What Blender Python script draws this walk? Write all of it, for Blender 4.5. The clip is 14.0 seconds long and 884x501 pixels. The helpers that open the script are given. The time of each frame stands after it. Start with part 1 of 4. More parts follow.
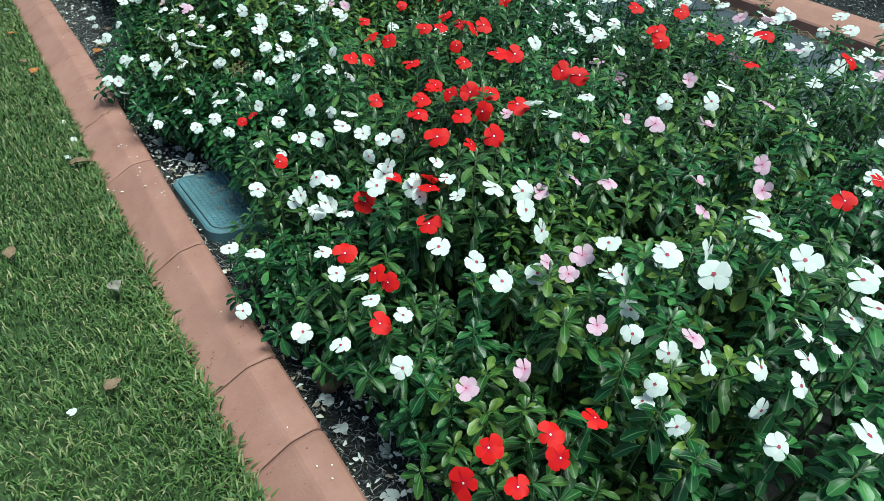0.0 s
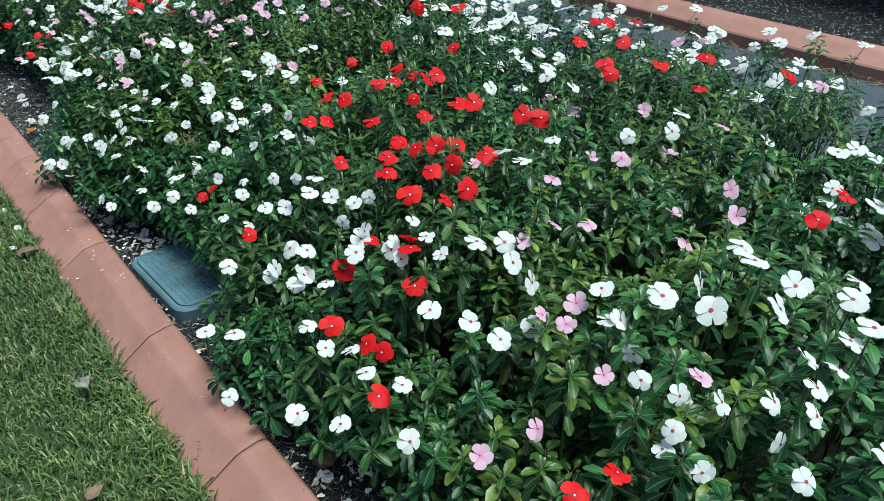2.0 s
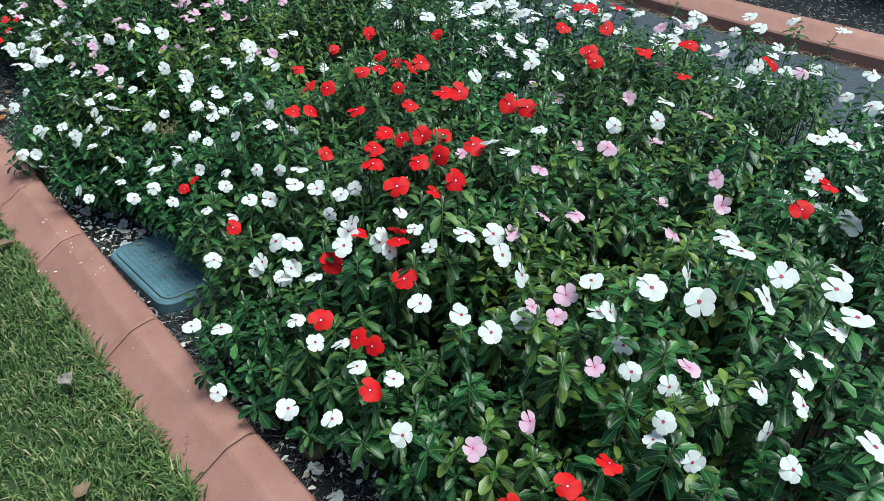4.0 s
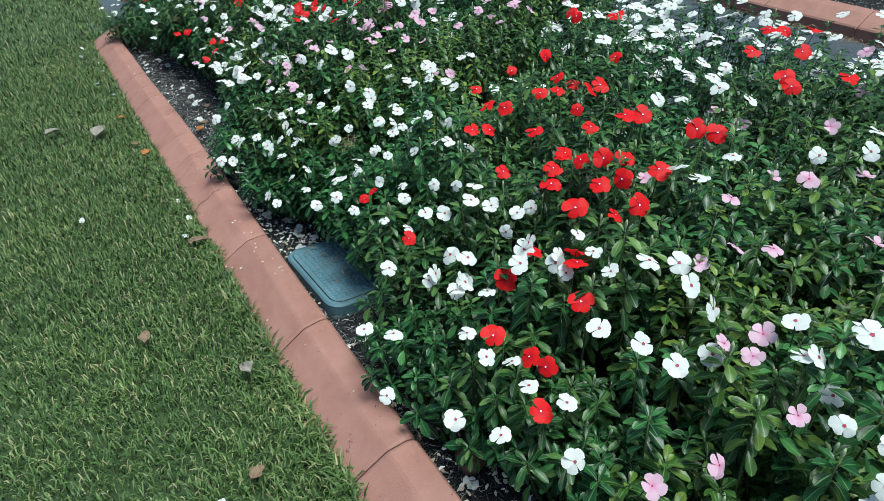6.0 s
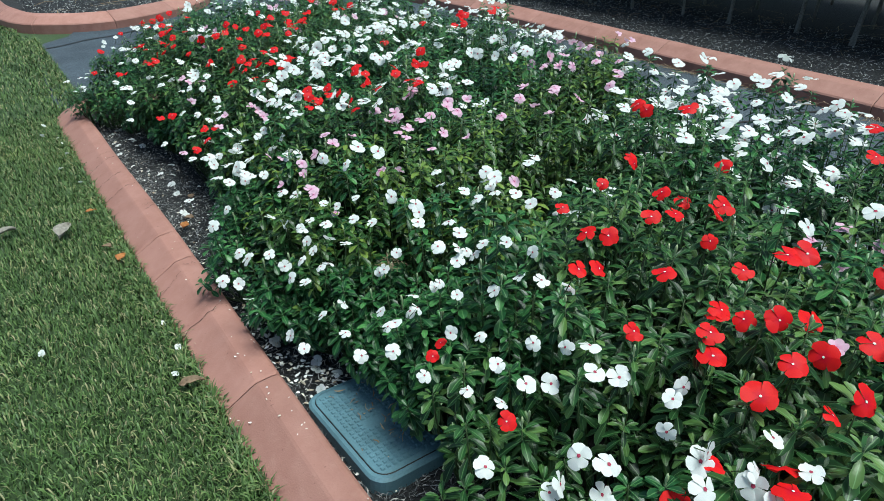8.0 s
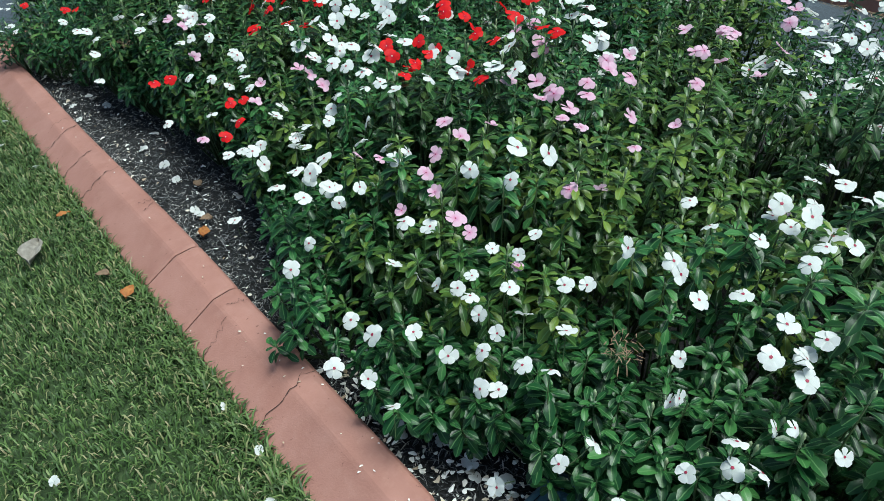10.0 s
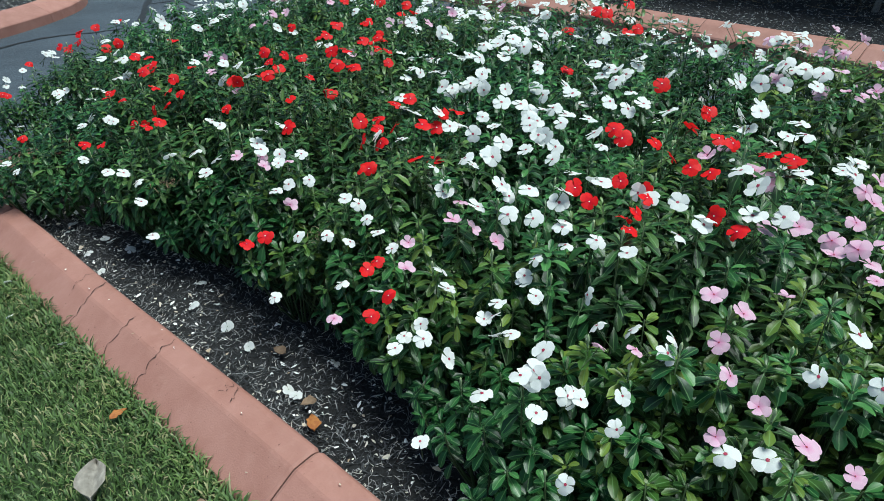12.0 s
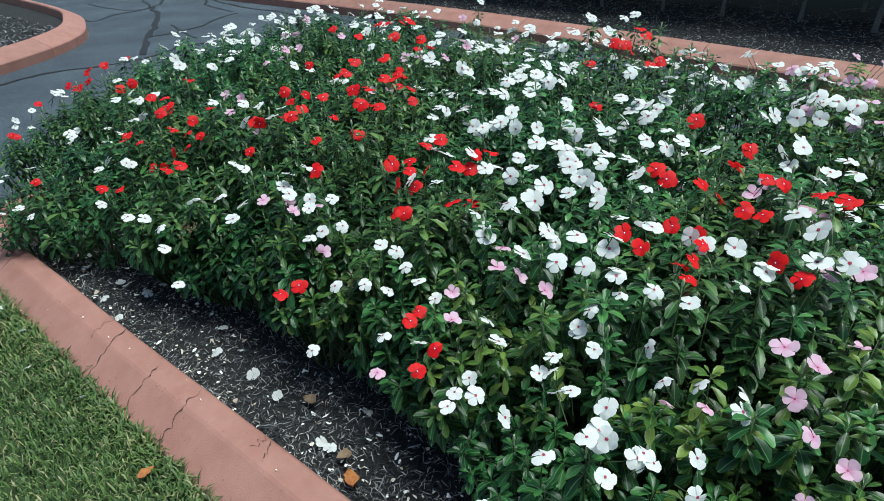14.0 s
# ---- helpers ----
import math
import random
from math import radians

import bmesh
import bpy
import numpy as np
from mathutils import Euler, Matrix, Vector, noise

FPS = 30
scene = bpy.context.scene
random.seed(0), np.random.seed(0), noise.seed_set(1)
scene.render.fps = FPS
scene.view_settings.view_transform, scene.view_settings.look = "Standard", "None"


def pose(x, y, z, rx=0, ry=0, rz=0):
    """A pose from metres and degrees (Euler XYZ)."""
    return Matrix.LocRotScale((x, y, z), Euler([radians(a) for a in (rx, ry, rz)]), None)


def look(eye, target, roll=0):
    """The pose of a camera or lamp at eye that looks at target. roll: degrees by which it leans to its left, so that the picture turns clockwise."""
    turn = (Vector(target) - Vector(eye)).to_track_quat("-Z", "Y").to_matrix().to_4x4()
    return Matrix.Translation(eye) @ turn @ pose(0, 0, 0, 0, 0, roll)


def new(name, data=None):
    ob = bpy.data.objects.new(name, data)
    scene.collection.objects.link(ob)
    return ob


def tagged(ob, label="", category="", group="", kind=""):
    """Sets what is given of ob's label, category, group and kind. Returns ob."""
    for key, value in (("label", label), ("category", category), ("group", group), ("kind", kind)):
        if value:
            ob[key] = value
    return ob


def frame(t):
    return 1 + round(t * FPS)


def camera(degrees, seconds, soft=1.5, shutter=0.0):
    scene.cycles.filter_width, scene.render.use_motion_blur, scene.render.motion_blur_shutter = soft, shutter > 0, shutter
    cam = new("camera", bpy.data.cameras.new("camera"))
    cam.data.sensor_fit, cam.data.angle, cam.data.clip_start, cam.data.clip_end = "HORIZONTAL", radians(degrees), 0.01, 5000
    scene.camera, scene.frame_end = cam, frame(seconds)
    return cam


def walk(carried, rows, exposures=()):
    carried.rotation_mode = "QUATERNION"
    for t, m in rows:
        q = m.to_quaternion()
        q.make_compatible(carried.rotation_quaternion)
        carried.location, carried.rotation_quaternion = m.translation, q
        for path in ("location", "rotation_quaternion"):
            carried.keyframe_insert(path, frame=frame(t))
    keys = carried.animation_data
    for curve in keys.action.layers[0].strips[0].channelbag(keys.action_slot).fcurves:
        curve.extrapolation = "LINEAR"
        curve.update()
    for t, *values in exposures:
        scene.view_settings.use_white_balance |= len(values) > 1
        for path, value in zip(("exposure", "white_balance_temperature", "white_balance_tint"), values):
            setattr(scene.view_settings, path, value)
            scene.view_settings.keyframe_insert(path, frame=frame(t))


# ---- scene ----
cam = camera(69.8, 14.0, soft=0.5)
# seconds, eye, target, roll
PATH = [
    (0, (-0.164, -1.463, 1.189), (0.817, -0.217, -0.029), 5.5),
    (0.5, (-0.174, -1.417, 1.203), (0.818, -0.149, 0.016), 1.9),
    (1, (-0.183, -1.426, 1.224), (0.884, -0.122, 0.147), 0.5),
    (1.5, (-0.176, -1.404, 1.238), (0.942, -0.166, 0.134), -0.2),
    (2, (-0.181, -1.383, 1.224), (0.943, -0.185, 0.083), 1.7),
    (2.5, (-0.184, -1.383, 1.224), (0.964, -0.243, 0.048), 2.3),
    (2.7, (-0.182, -1.379, 1.233), (0.977, -0.272, 0.036), 2.9),
    (4.8, (-0.197, -1.342, 1.239), (0.922, -0.153, 0.084), 1.2),
    (5, (-0.203, -1.335, 1.234), (0.863, -0.088, 0.09), 0.2),
    (5.5, (-0.229, -1.324, 1.245), (0.718, 0.025, 0.112), -1.3),
    (6, (-0.259, -1.306, 1.231), (0.596, 0.105, 0.1), -1.6),
    (6.5, (-0.274, -1.263, 1.223), (0.676, 0.08, 0.085), -0.7),
    (7, (-0.309, -1.165, 1.254), (0.663, 0.153, 0.106), -2.9),
    (7.5, (-0.225, -0.97, 1.243), (0.732, 0.466, 0.233), -2.8),
    (7.7, (-0.232, -0.904, 1.233), (0.754, 0.528, 0.244), -0.8),
    (9.8, (-0.256, -0.016, 1.147), (0.837, 1.238, 0.037), -0.7),
    (10, (-0.249, 0.065, 1.158), (0.801, 1.246, -0.067), 0.2),
    (10.5, (-0.271, 0.232, 1.144), (0.888, 1.421, 0.03), 2.7),
    (11, (-0.345, 0.41, 1.166), (0.88, 1.579, 0.102), -1.9),
    (11.5, (-0.363, 0.57, 1.172), (0.849, 1.731, 0.086), -0.9),
    (12, (-0.329, 0.748, 1.153), (0.928, 1.893, 0.1), -1.2),
    (12.5, (-0.31, 0.805, 1.177), (1.008, 1.882, 0.127), -2.1),
    (13, (-0.327, 0.828, 1.18), (1.025, 1.885, 0.154), -2.5),
    (13.5, (-0.349, 0.828, 1.197), (1.002, 1.915, 0.2), -4.3),
    (14, (-0.345, 0.862, 1.183), (0.948, 2.016, 0.185), -2.1),
]

walk(cam, [(t, look(eye, target, roll)) for t, eye, target, roll in PATH], exposures=[(0.0, 0.9, 6080, -17.0), (1.5, 0.8, 6080, -8.0), (3.5, 0.8, 6080, -4.0), (7.5, 0.84, 6080, -5.0), (10.0, 0.76, 6080, -5.0), (14.0, 0.75, 6080, -3.0)])

# ---- sky and light: an open, overcast evening ----
world = bpy.data.worlds.new("sky")
scene.world = world
world.use_nodes = True
wn = world.node_tree.nodes
sky = wn.new("ShaderNodeTexSky")
sky.sky_type = "NISHITA"
sky.sun_disc = False
sky.sun_elevation, sky.sun_rotation = radians(75), radians(146)
sky.air_density, sky.dust_density, sky.ozone_density = 1.0, 2.0, 1.0
wn["Background"].inputs["Strength"].default_value = 0.07
world.node_tree.links.new(sky.outputs["Color"], wn["Background"].inputs["Color"])
sun = new("sun", bpy.data.lights.new("sun", "SUN"))
sun.data.energy, sun.data.angle, sun.data.color = 3.0, radians(32), (1.0, 0.98, 0.95)
sun.matrix_world = look((0, 0, 20), (-3, 4.5, 0))

rng = random.Random(7)


# ---- materials ----
def material(name, rough=0.8):
    m = bpy.data.materials.new(name)
    m.use_nodes = True
    b = m.node_tree.nodes["Principled BSDF"]
    b.inputs["Roughness"].default_value = rough
    return m, m.node_tree.nodes, m.node_tree.links, b


def noise_tex(nodes, links, scale, detail=4.0, rough=0.6, coord="Object"):
    tc = nodes.new("ShaderNodeTexCoord")
    n = nodes.new("ShaderNodeTexNoise")
    n.inputs["Scale"].default_value, n.inputs["Detail"].default_value, n.inputs["Roughness"].default_value = scale, detail, rough
    links.new(tc.outputs[coord], n.inputs["Vector"])
    return n.outputs["Fac"]


def ramp(nodes, links, fac, stops):
    r = nodes.new("ShaderNodeValToRGB")
    el = r.color_ramp.elements
    while len(el) < len(stops):
        el.new(0.5)
    for e, (p, c) in zip(el, stops):
        e.position, e.color = p, (*c, 1)
    links.new(fac, r.inputs["Fac"])
    return r.outputs["Color"]


def blend(nodes, links, fac, a, b, mode="MIX"):
    m = nodes.new("ShaderNodeMix")
    m.data_type, m.blend_type = "RGBA", mode
    for sock, v in ((m.inputs["Factor"], fac), (m.inputs["A"], a), (m.inputs["B"], b)):
        if isinstance(v, (int, float)):
            sock.default_value = v
        elif isinstance(v, tuple):
            sock.default_value = (*v, 1)
        else:
            links.new(v, sock)
    return m.outputs["Result"]


def maths(nodes, links, op, a, b=0.0):
    m = nodes.new("ShaderNodeMath")
    m.operation = op
    for sock, v in zip(m.inputs, (a, b)):
        if isinstance(v, (int, float)):
            sock.default_value = v
        else:
            links.new(v, sock)
    return m.outputs[0]


def bump(nodes, links, bsdf, height, strength, distance):
    b = nodes.new("ShaderNodeBump")
    b.inputs["Strength"].default_value, b.inputs["Distance"].default_value = strength, distance
    links.new(height, b.inputs["Height"])
    links.new(b.outputs["Normal"], bsdf.inputs["Normal"])


def two_scale(name, stops, fine, coarse, rough, relief=0.003, coarse_dark=(0.6, 0.6, 0.6), spread=0.5):
    """A surface with a fine grain and large soft stains."""
    m, n, l, b = material(name, rough)
    f = noise_tex(n, l, fine, 6)
    c = noise_tex(n, l, coarse, 3)
    col = ramp(n, l, f, stops)
    stain = ramp(n, l, c, [(0.35, coarse_dark), (0.35 + spread, (1, 1, 1))])
    l.new(blend(n, l, 1.0, col, stain, "MULTIPLY"), b.inputs["Base Color"])
    bump(n, l, b, f, 0.6, relief)
    return m


def kerb_paint(name="terracotta_concrete"):
    m, n, l, b = material(name, 0.72)
    f, c, g = noise_tex(n, l, 220, 5), noise_tex(n, l, 9, 4), noise_tex(n, l, 34, 6, 0.7)
    col = ramp(n, l, c, [(0.3, (0.252, 0.115, 0.089)), (0.7, (0.318, 0.16, 0.13))])
    col = blend(n, l, ramp(n, l, g, [(0.52, (0, 0, 0)), (0.75, (0.5, 0.5, 0.5))]), col, (0.345, 0.188, 0.152))
    info = n.new("ShaderNodeObjectInfo")
    tone = maths(n, l, "MULTIPLY_ADD", info.outputs["Random"], 0.22)
    n_last = tone.node
    n_last.inputs[2].default_value = 0.9
    cmb = n.new("ShaderNodeCombineColor")
    for s in cmb.inputs:
        l.new(tone, s)
    col = blend(n, l, 1.0, col, cmb.outputs["Color"], "MULTIPLY")
    spots = ramp(n, l, noise_tex(n, l, 75, 3), [(0.68, (1, 1, 1)), (0.74, (0.5, 0.42, 0.4))])
    col = blend(n, l, 1.0, col, spots, "MULTIPLY")
    l.new(col, b.inputs["Base Color"])
    bump(n, l, b, f, 0.5, 0.002)
    return m


def let_through(nodes, links, bsdf, colour, share):
    """Lets part of the light pass through a thin leaf or petal."""
    t, mix = nodes.new("ShaderNodeBsdfTranslucent"), nodes.new("ShaderNodeMixShader")
    mix.inputs["Fac"].default_value = share
    links.new(colour, t.inputs["Color"])
    links.new(bsdf.outputs["BSDF"], mix.inputs[1])
    links.new(t.outputs["BSDF"], mix.inputs[2])
    links.new(mix.outputs["Shader"], nodes["Material Output"].inputs["Surface"])


def leaf_material(name, dark, mid, light, rough=0.33, rib=(0.14, 0.26, 0.1)):
    m, n, l, b = material(name, rough)
    geo, info = n.new("ShaderNodeNewGeometry"), n.new("ShaderNodeObjectInfo")
    mix = maths(n, l, "ADD", maths(n, l, "MULTIPLY", geo.outputs["Random Per Island"], 0.75), maths(n, l, "MULTIPLY", info.outputs["Random"], 0.25))
    col = ramp(n, l, mix, [(0.0, dark), (0.55, mid), (0.9, light), (0.985, light), (1.0, (0.15, 0.18, 0.035))])
    uv = n.new("ShaderNodeUVMap")
    sep = n.new("ShaderNodeSeparateXYZ")
    l.new(uv.outputs["UV"], sep.inputs["Vector"])
    away = maths(n, l, "ABSOLUTE", maths(n, l, "SUBTRACT", sep.outputs["X"], 0.5))
    ribs = ramp(n, l, away, [(0.0, (0.6, 0.6, 0.6)), (0.03, (0.5, 0.5, 0.5)), (0.07, (0, 0, 0))])
    col = blend(n, l, ribs, col, rib)
    rim = ramp(n, l, away, [(0.44, (0, 0, 0)), (0.5, (0.25, 0.25, 0.25))])
    col = blend(n, l, rim, col, rib)
    l.new(col, b.inputs["Base Color"])
    b.inputs["Specular IOR Level"].default_value = 0.27
    bump(n, l, b, noise_tex(n, l, 160, 2), 0.25, 0.001)
    let_through(n, l, b, col, 0.04)
    return m


def petal_material(name, base, deep):
    m, n, l, b = material(name, 0.55)
    uv = n.new("ShaderNodeUVMap")
    sep = n.new("ShaderNodeSeparateXYZ")
    l.new(uv.outputs["UV"], sep.inputs["Vector"])
    info = n.new("ShaderNodeObjectInfo")
    col = ramp(n, l, sep.outputs["Y"], [(0.05, deep), (0.5, base), (1.0, base)])
    vein = ramp(n, l, noise_tex(n, l, 260, 3), [(0.35, (0.86, 0.86, 0.86)), (0.65, (1, 1, 1))])
    col = blend(n, l, 1.0, col, vein, "MULTIPLY")
    col = blend(n, l, maths(n, l, "MULTIPLY", info.outputs["Random"], 0.18), col, deep)
    l.new(col, b.inputs["Base Color"])
    b.inputs["Specular IOR Level"].default_value = 0.2
    let_through(n, l, b, col, 0.4)
    return m


def grass_material():
    m, n, l, b = material("grass_blades", 0.55)
    geo = n.new("ShaderNodeNewGeometry")
    c = noise_tex(n, l, 2.2, 3)
    a = ramp(n, l, geo.outputs["Random Per Island"], [(0.0, (0.027, 0.053, 0.015)), (0.45, (0.06, 0.112, 0.031)), (0.8, (0.115, 0.18, 0.057)), (0.94, (0.22, 0.22, 0.11)), (1.0, (0.29, 0.26, 0.165))])
    tint = ramp(n, l, c, [(0.3, (0.74, 0.8, 0.72)), (0.55, (1.0, 1.0, 0.95)), (0.75, (1.25, 1.15, 1.0))])
    l.new(blend(n, l, 1.0, a, tint, "MULTIPLY"), b.inputs["Base Color"])
    b.inputs["Specular IOR Level"].default_value = 0.3
    return m


def chip_material(name, stops, rough=0.85):
    m, n, l, b = material(name, rough)
    geo = n.new("ShaderNodeNewGeometry")
    l.new(ramp(n, l, geo.outputs["Random Per Island"], stops), b.inputs["Base Color"])
    bump(n, l, b, noise_tex(n, l, 400, 3), 0.5, 0.001)
    return m


KERB = kerb_paint()
JOINT = two_scale("dark_joint", [(0.3, (0.05, 0.025, 0.02)), (0.7, (0.1, 0.05, 0.04))], 150, 6, 0.95)
LAWN_SOIL = two_scale("lawn_thatch", [(0.3, (0.026, 0.05, 0.015)), (0.7, (0.062, 0.108, 0.034))], 90, 1.5, 0.95)
MULCH = two_scale("mulch_ground", [(0.35, (0.008, 0.0085, 0.0095)), (0.6, (0.021, 0.0215, 0.023)), (0.85, (0.06, 0.061, 0.063))], 130, 3, 0.95, 0.012)
ASPHALT = two_scale("asphalt", [(0.3, (0.014, 0.02, 0.027)), (0.5, (0.04, 0.056, 0.074)), (0.72, (0.12, 0.15, 0.18))], 110, 1.6, 0.8, 0.008, (0.55, 0.57, 0.6), 0.3)
# filler of the asphalt cracks; also the painted shade in the lid's groove
TAR_AND_GAP_SHADE = two_scale("crack_filler_and_gap_shade", [(0.3, (0.004, 0.0045, 0.005)), (0.7, (0.009, 0.01, 0.011))], 120, 6, 0.6)
CHIPS = chip_material("shredded_mulch", [(0.0, (0.008, 0.009, 0.011)), (0.5, (0.032, 0.035, 0.04)), (0.7, (0.105, 0.11, 0.117)), (0.9, (0.27, 0.275, 0.28)), (1.0, (0.52, 0.5, 0.46))])
DARK_CHIPS = chip_material("dark_bark", [(0.0, (0.004, 0.005, 0.007)), (0.6, (0.015, 0.018, 0.024)), (0.8, (0.05, 0.057, 0.07)), (0.87, (0.28, 0.29, 0.31)), (1.0, (0.58, 0.57, 0.53))])
STRAW = chip_material("dry_straw", [(0.0, (0.16, 0.1, 0.05)), (1.0, (0.42, 0.32, 0.2))])
LEAF = leaf_material("periwinkle_leaf", (0.004, 0.019, 0.008), (0.0145, 0.066, 0.018), (0.062, 0.178, 0.048))
LEAF_LIGHT = leaf_material("yellowish_periwinkle_leaf", (0.005, 0.02, 0.006), (0.034, 0.084, 0.015), (0.13, 0.19, 0.032))
LEAF_OLIVE = leaf_material("olive_periwinkle_leaf", (0.0045, 0.018, 0.006), (0.02, 0.066, 0.016), (0.095, 0.165, 0.042), 0.36)
HEDGE_LEAF = leaf_material("hedge_leaf", (0.012, 0.03, 0.014), (0.02, 0.05, 0.02), (0.04, 0.08, 0.03), 0.6)
STEM = two_scale("green_stem", [(0.3, (0.035, 0.07, 0.02)), (0.7, (0.07, 0.12, 0.04))], 80, 8, 0.6, 0.0005)
BARK = two_scale("grey_bark", [(0.3, (0.12, 0.115, 0.105)), (0.7, (0.3, 0.29, 0.27))], 60, 6, 0.9, 0.006)
WHITE = petal_material("white_petals", (0.86, 0.88, 0.88), (0.76, 0.8, 0.76))
RED = petal_material("red_petals", (0.8, 0.012, 0.014), (0.62, 0.004, 0.03))
PINK = petal_material("pink_petals", (0.82, 0.57, 0.71), (0.74, 0.3, 0.52))
EYE_RED = two_scale("crimson_eye", [(0.3, (0.3, 0.01, 0.05)), (0.7, (0.42, 0.02, 0.08))], 300, 40, 0.6, 0.0003)
EYE_WHITE = two_scale("white_eye", [(0.3, (0.75, 0.75, 0.65)), (0.7, (0.85, 0.85, 0.75))], 300, 40, 0.6, 0.0003)
BUD = two_scale("bud_green_white", [(0.3, (0.35, 0.5, 0.22)), (0.7, (0.6, 0.68, 0.45))], 120, 20, 0.6, 0.0003)
LID = two_scale("blue_green_plastic", [(0.3, (0.095, 0.19, 0.235)), (0.7, (0.125, 0.24, 0.3))], 180, 9, 0.6, 0.001, (0.7, 0.7, 0.68))
DRY = two_scale("dry_leaf", [(0.3, (0.16, 0.1, 0.06)), (0.7, (0.36, 0.25, 0.16))], 60, 12, 0.8, 0.001)
DRY_GREY = two_scale("grey_dry_leaf", [(0.3, (0.2, 0.18, 0.15)), (0.7, (0.42, 0.39, 0.34))], 60, 12, 0.8, 0.001)
ORANGE = two_scale("orange_dry_leaf", [(0.3, (0.35, 0.1, 0.025)), (0.7, (0.55, 0.25, 0.06))], 60, 12, 0.8, 0.001)
STONE = two_scale("brown_stone", [(0.3, (0.14, 0.08, 0.05)), (0.7, (0.24, 0.15, 0.1))], 90, 12, 0.8, 0.002)
GRASS = grass_material()


# ---- mesh helpers ----
def mesh_from(name, verts, faces, mat, uvs=None, smooth=True):
    me = bpy.data.meshes.new(name)
    me.from_pydata(verts, [], faces)
    if uvs is not None:
        layer = me.uv_layers.new(name="UVMap")
        idx = np.empty(len(me.loops), dtype=np.int32)
        me.loops.foreach_get("vertex_index", idx)
        layer.data.foreach_set("uv", np.asarray(uvs, dtype=np.float32)[idx].ravel())
    if smooth:
        me.polygons.foreach_set("use_smooth", np.ones(len(me.polygons), dtype=bool))
    me.materials.append(mat)
    return me


def child(name, me, parent, label=""):
    ob = new(name, me)
    ob.parent = parent
    return tagged(ob, label)


def bm_mesh(name, bm, mat, smooth=False):
    me = bpy.data.meshes.new(name)
    bm.to_mesh(me)
    bm.free()
    me.materials.append(mat)
    if smooth:
        me.polygons.foreach_set("use_smooth", np.ones(len(me.polygons), dtype=bool))
    return me


def smoothstep(a, b, v):
    t = min(1.0, max(0.0, (v - a) / (b - a)))
    return t * t * (3 - 2 * t)


def tube(verts, faces, pts, radii, sides=5):
    """A tapered tube along points, added to the lists."""
    base = len(verts)
    for i, p in enumerate(pts):
        d = (pts[min(i + 1, len(pts) - 1)] - pts[max(i - 1, 0)]).normalized()
        u = d.orthogonal().normalized()
        w = d.cross(u)
        for k in range(sides):
            a = 2 * math.pi * k / sides
            verts.append(p + radii[i] * (math.cos(a) * u + math.sin(a) * w))
    for i in range(len(pts) - 1):
        for k in range(sides):
            a, b = base + i * sides + k, base + i * sides + (k + 1) % sides
            faces.append((a, b, b + sides, a + sides))
    faces.append(tuple(base + (len(pts) - 1) * sides + k for k in range(sides)))


class Line:
    """A smooth line in plan through some points, by length."""

    def __init__(self, pts, step=0.03):
        p = [Vector(q) for q in pts]
        out = []
        for i in range(len(p) - 1):
            a, b, c, d = p[max(i - 1, 0)], p[i], p[i + 1], p[min(i + 2, len(p) - 1)]
            n = max(2, int((c - b).length / step))
            for k in range(n):
                t = k / n
                out.append(0.5 * (2 * b + (c - a) * t + (2 * a - 5 * b + 4 * c - d) * t * t + (3 * b - a - 3 * c + d) * t ** 3))
        out.append(p[-1])
        self.pts, self.at = out, [0.0]
        for a, b in zip(out, out[1:]):
            self.at.append(self.at[-1] + (b - a).length)
        self.length = self.at[-1]

    def place(self, s):
        s = min(max(s, 0.0), self.length)
        i = min(int(np.searchsorted(self.at, s, side="right")) - 1, len(self.pts) - 2)
        f = (s - self.at[i]) / max(1e-9, self.at[i + 1] - self.at[i])
        p = self.pts[i].lerp(self.pts[i + 1], f)
        j, k = max(i - 1, 0), min(i + 2, len(self.pts) - 1)
        d = (self.pts[k] - self.pts[j]).normalized()
        return p, Vector((d.y, -d.x))


def sweep(name, line, s0, s1, profile, mat, slant0=0.0, slant1=0.0, step=0.12, wobble=0.0015):
    """The profile (inward, up) swept along a line from s0 to s1, closed at both ends. slant: how far the cut leans along the kerb across its width."""
    n = max(1, round((s1 - s0) / step))
    lip = 0.008 / max(0.02, s1 - s0)
    cuts = [0.0, lip, *[k / n for k in range(1, n)], 1 - lip, 1.0]
    n = len(cuts) - 1
    verts, faces, m = [], [], len(profile)
    deep = max(q for q, _ in profile)
    for i, f in enumerate(cuts):
        for k, (q, z) in enumerate(profile):
            s = s0 + (s1 - s0) * f + (slant0 * (1 - f) + slant1 * f) * q / deep
            inset = 0.004 if i in (0, n) and 0 < k < m - 1 else 0.0
            p, side = line.place(s)
            w = wobble * noise.noise(Vector((s * 4, q * 30, z * 30 + line.length)))
            mid = deep / 2
            verts.append((p.x + side.x * (q + w + inset * (mid - q) / mid), p.y + side.y * (q + w + inset * (mid - q) / mid), z + w - inset))
    for i in range(n):
        for k in range(m - 1):
            a = i * m + k
            faces.append((a, a + m, a + m + 1, a + 1))
    faces.append(tuple(range(m)))
    faces.append(tuple(n * m + k for k in reversed(range(m))))
    me = mesh_from(name, verts, faces, mat, smooth=False)
    return me


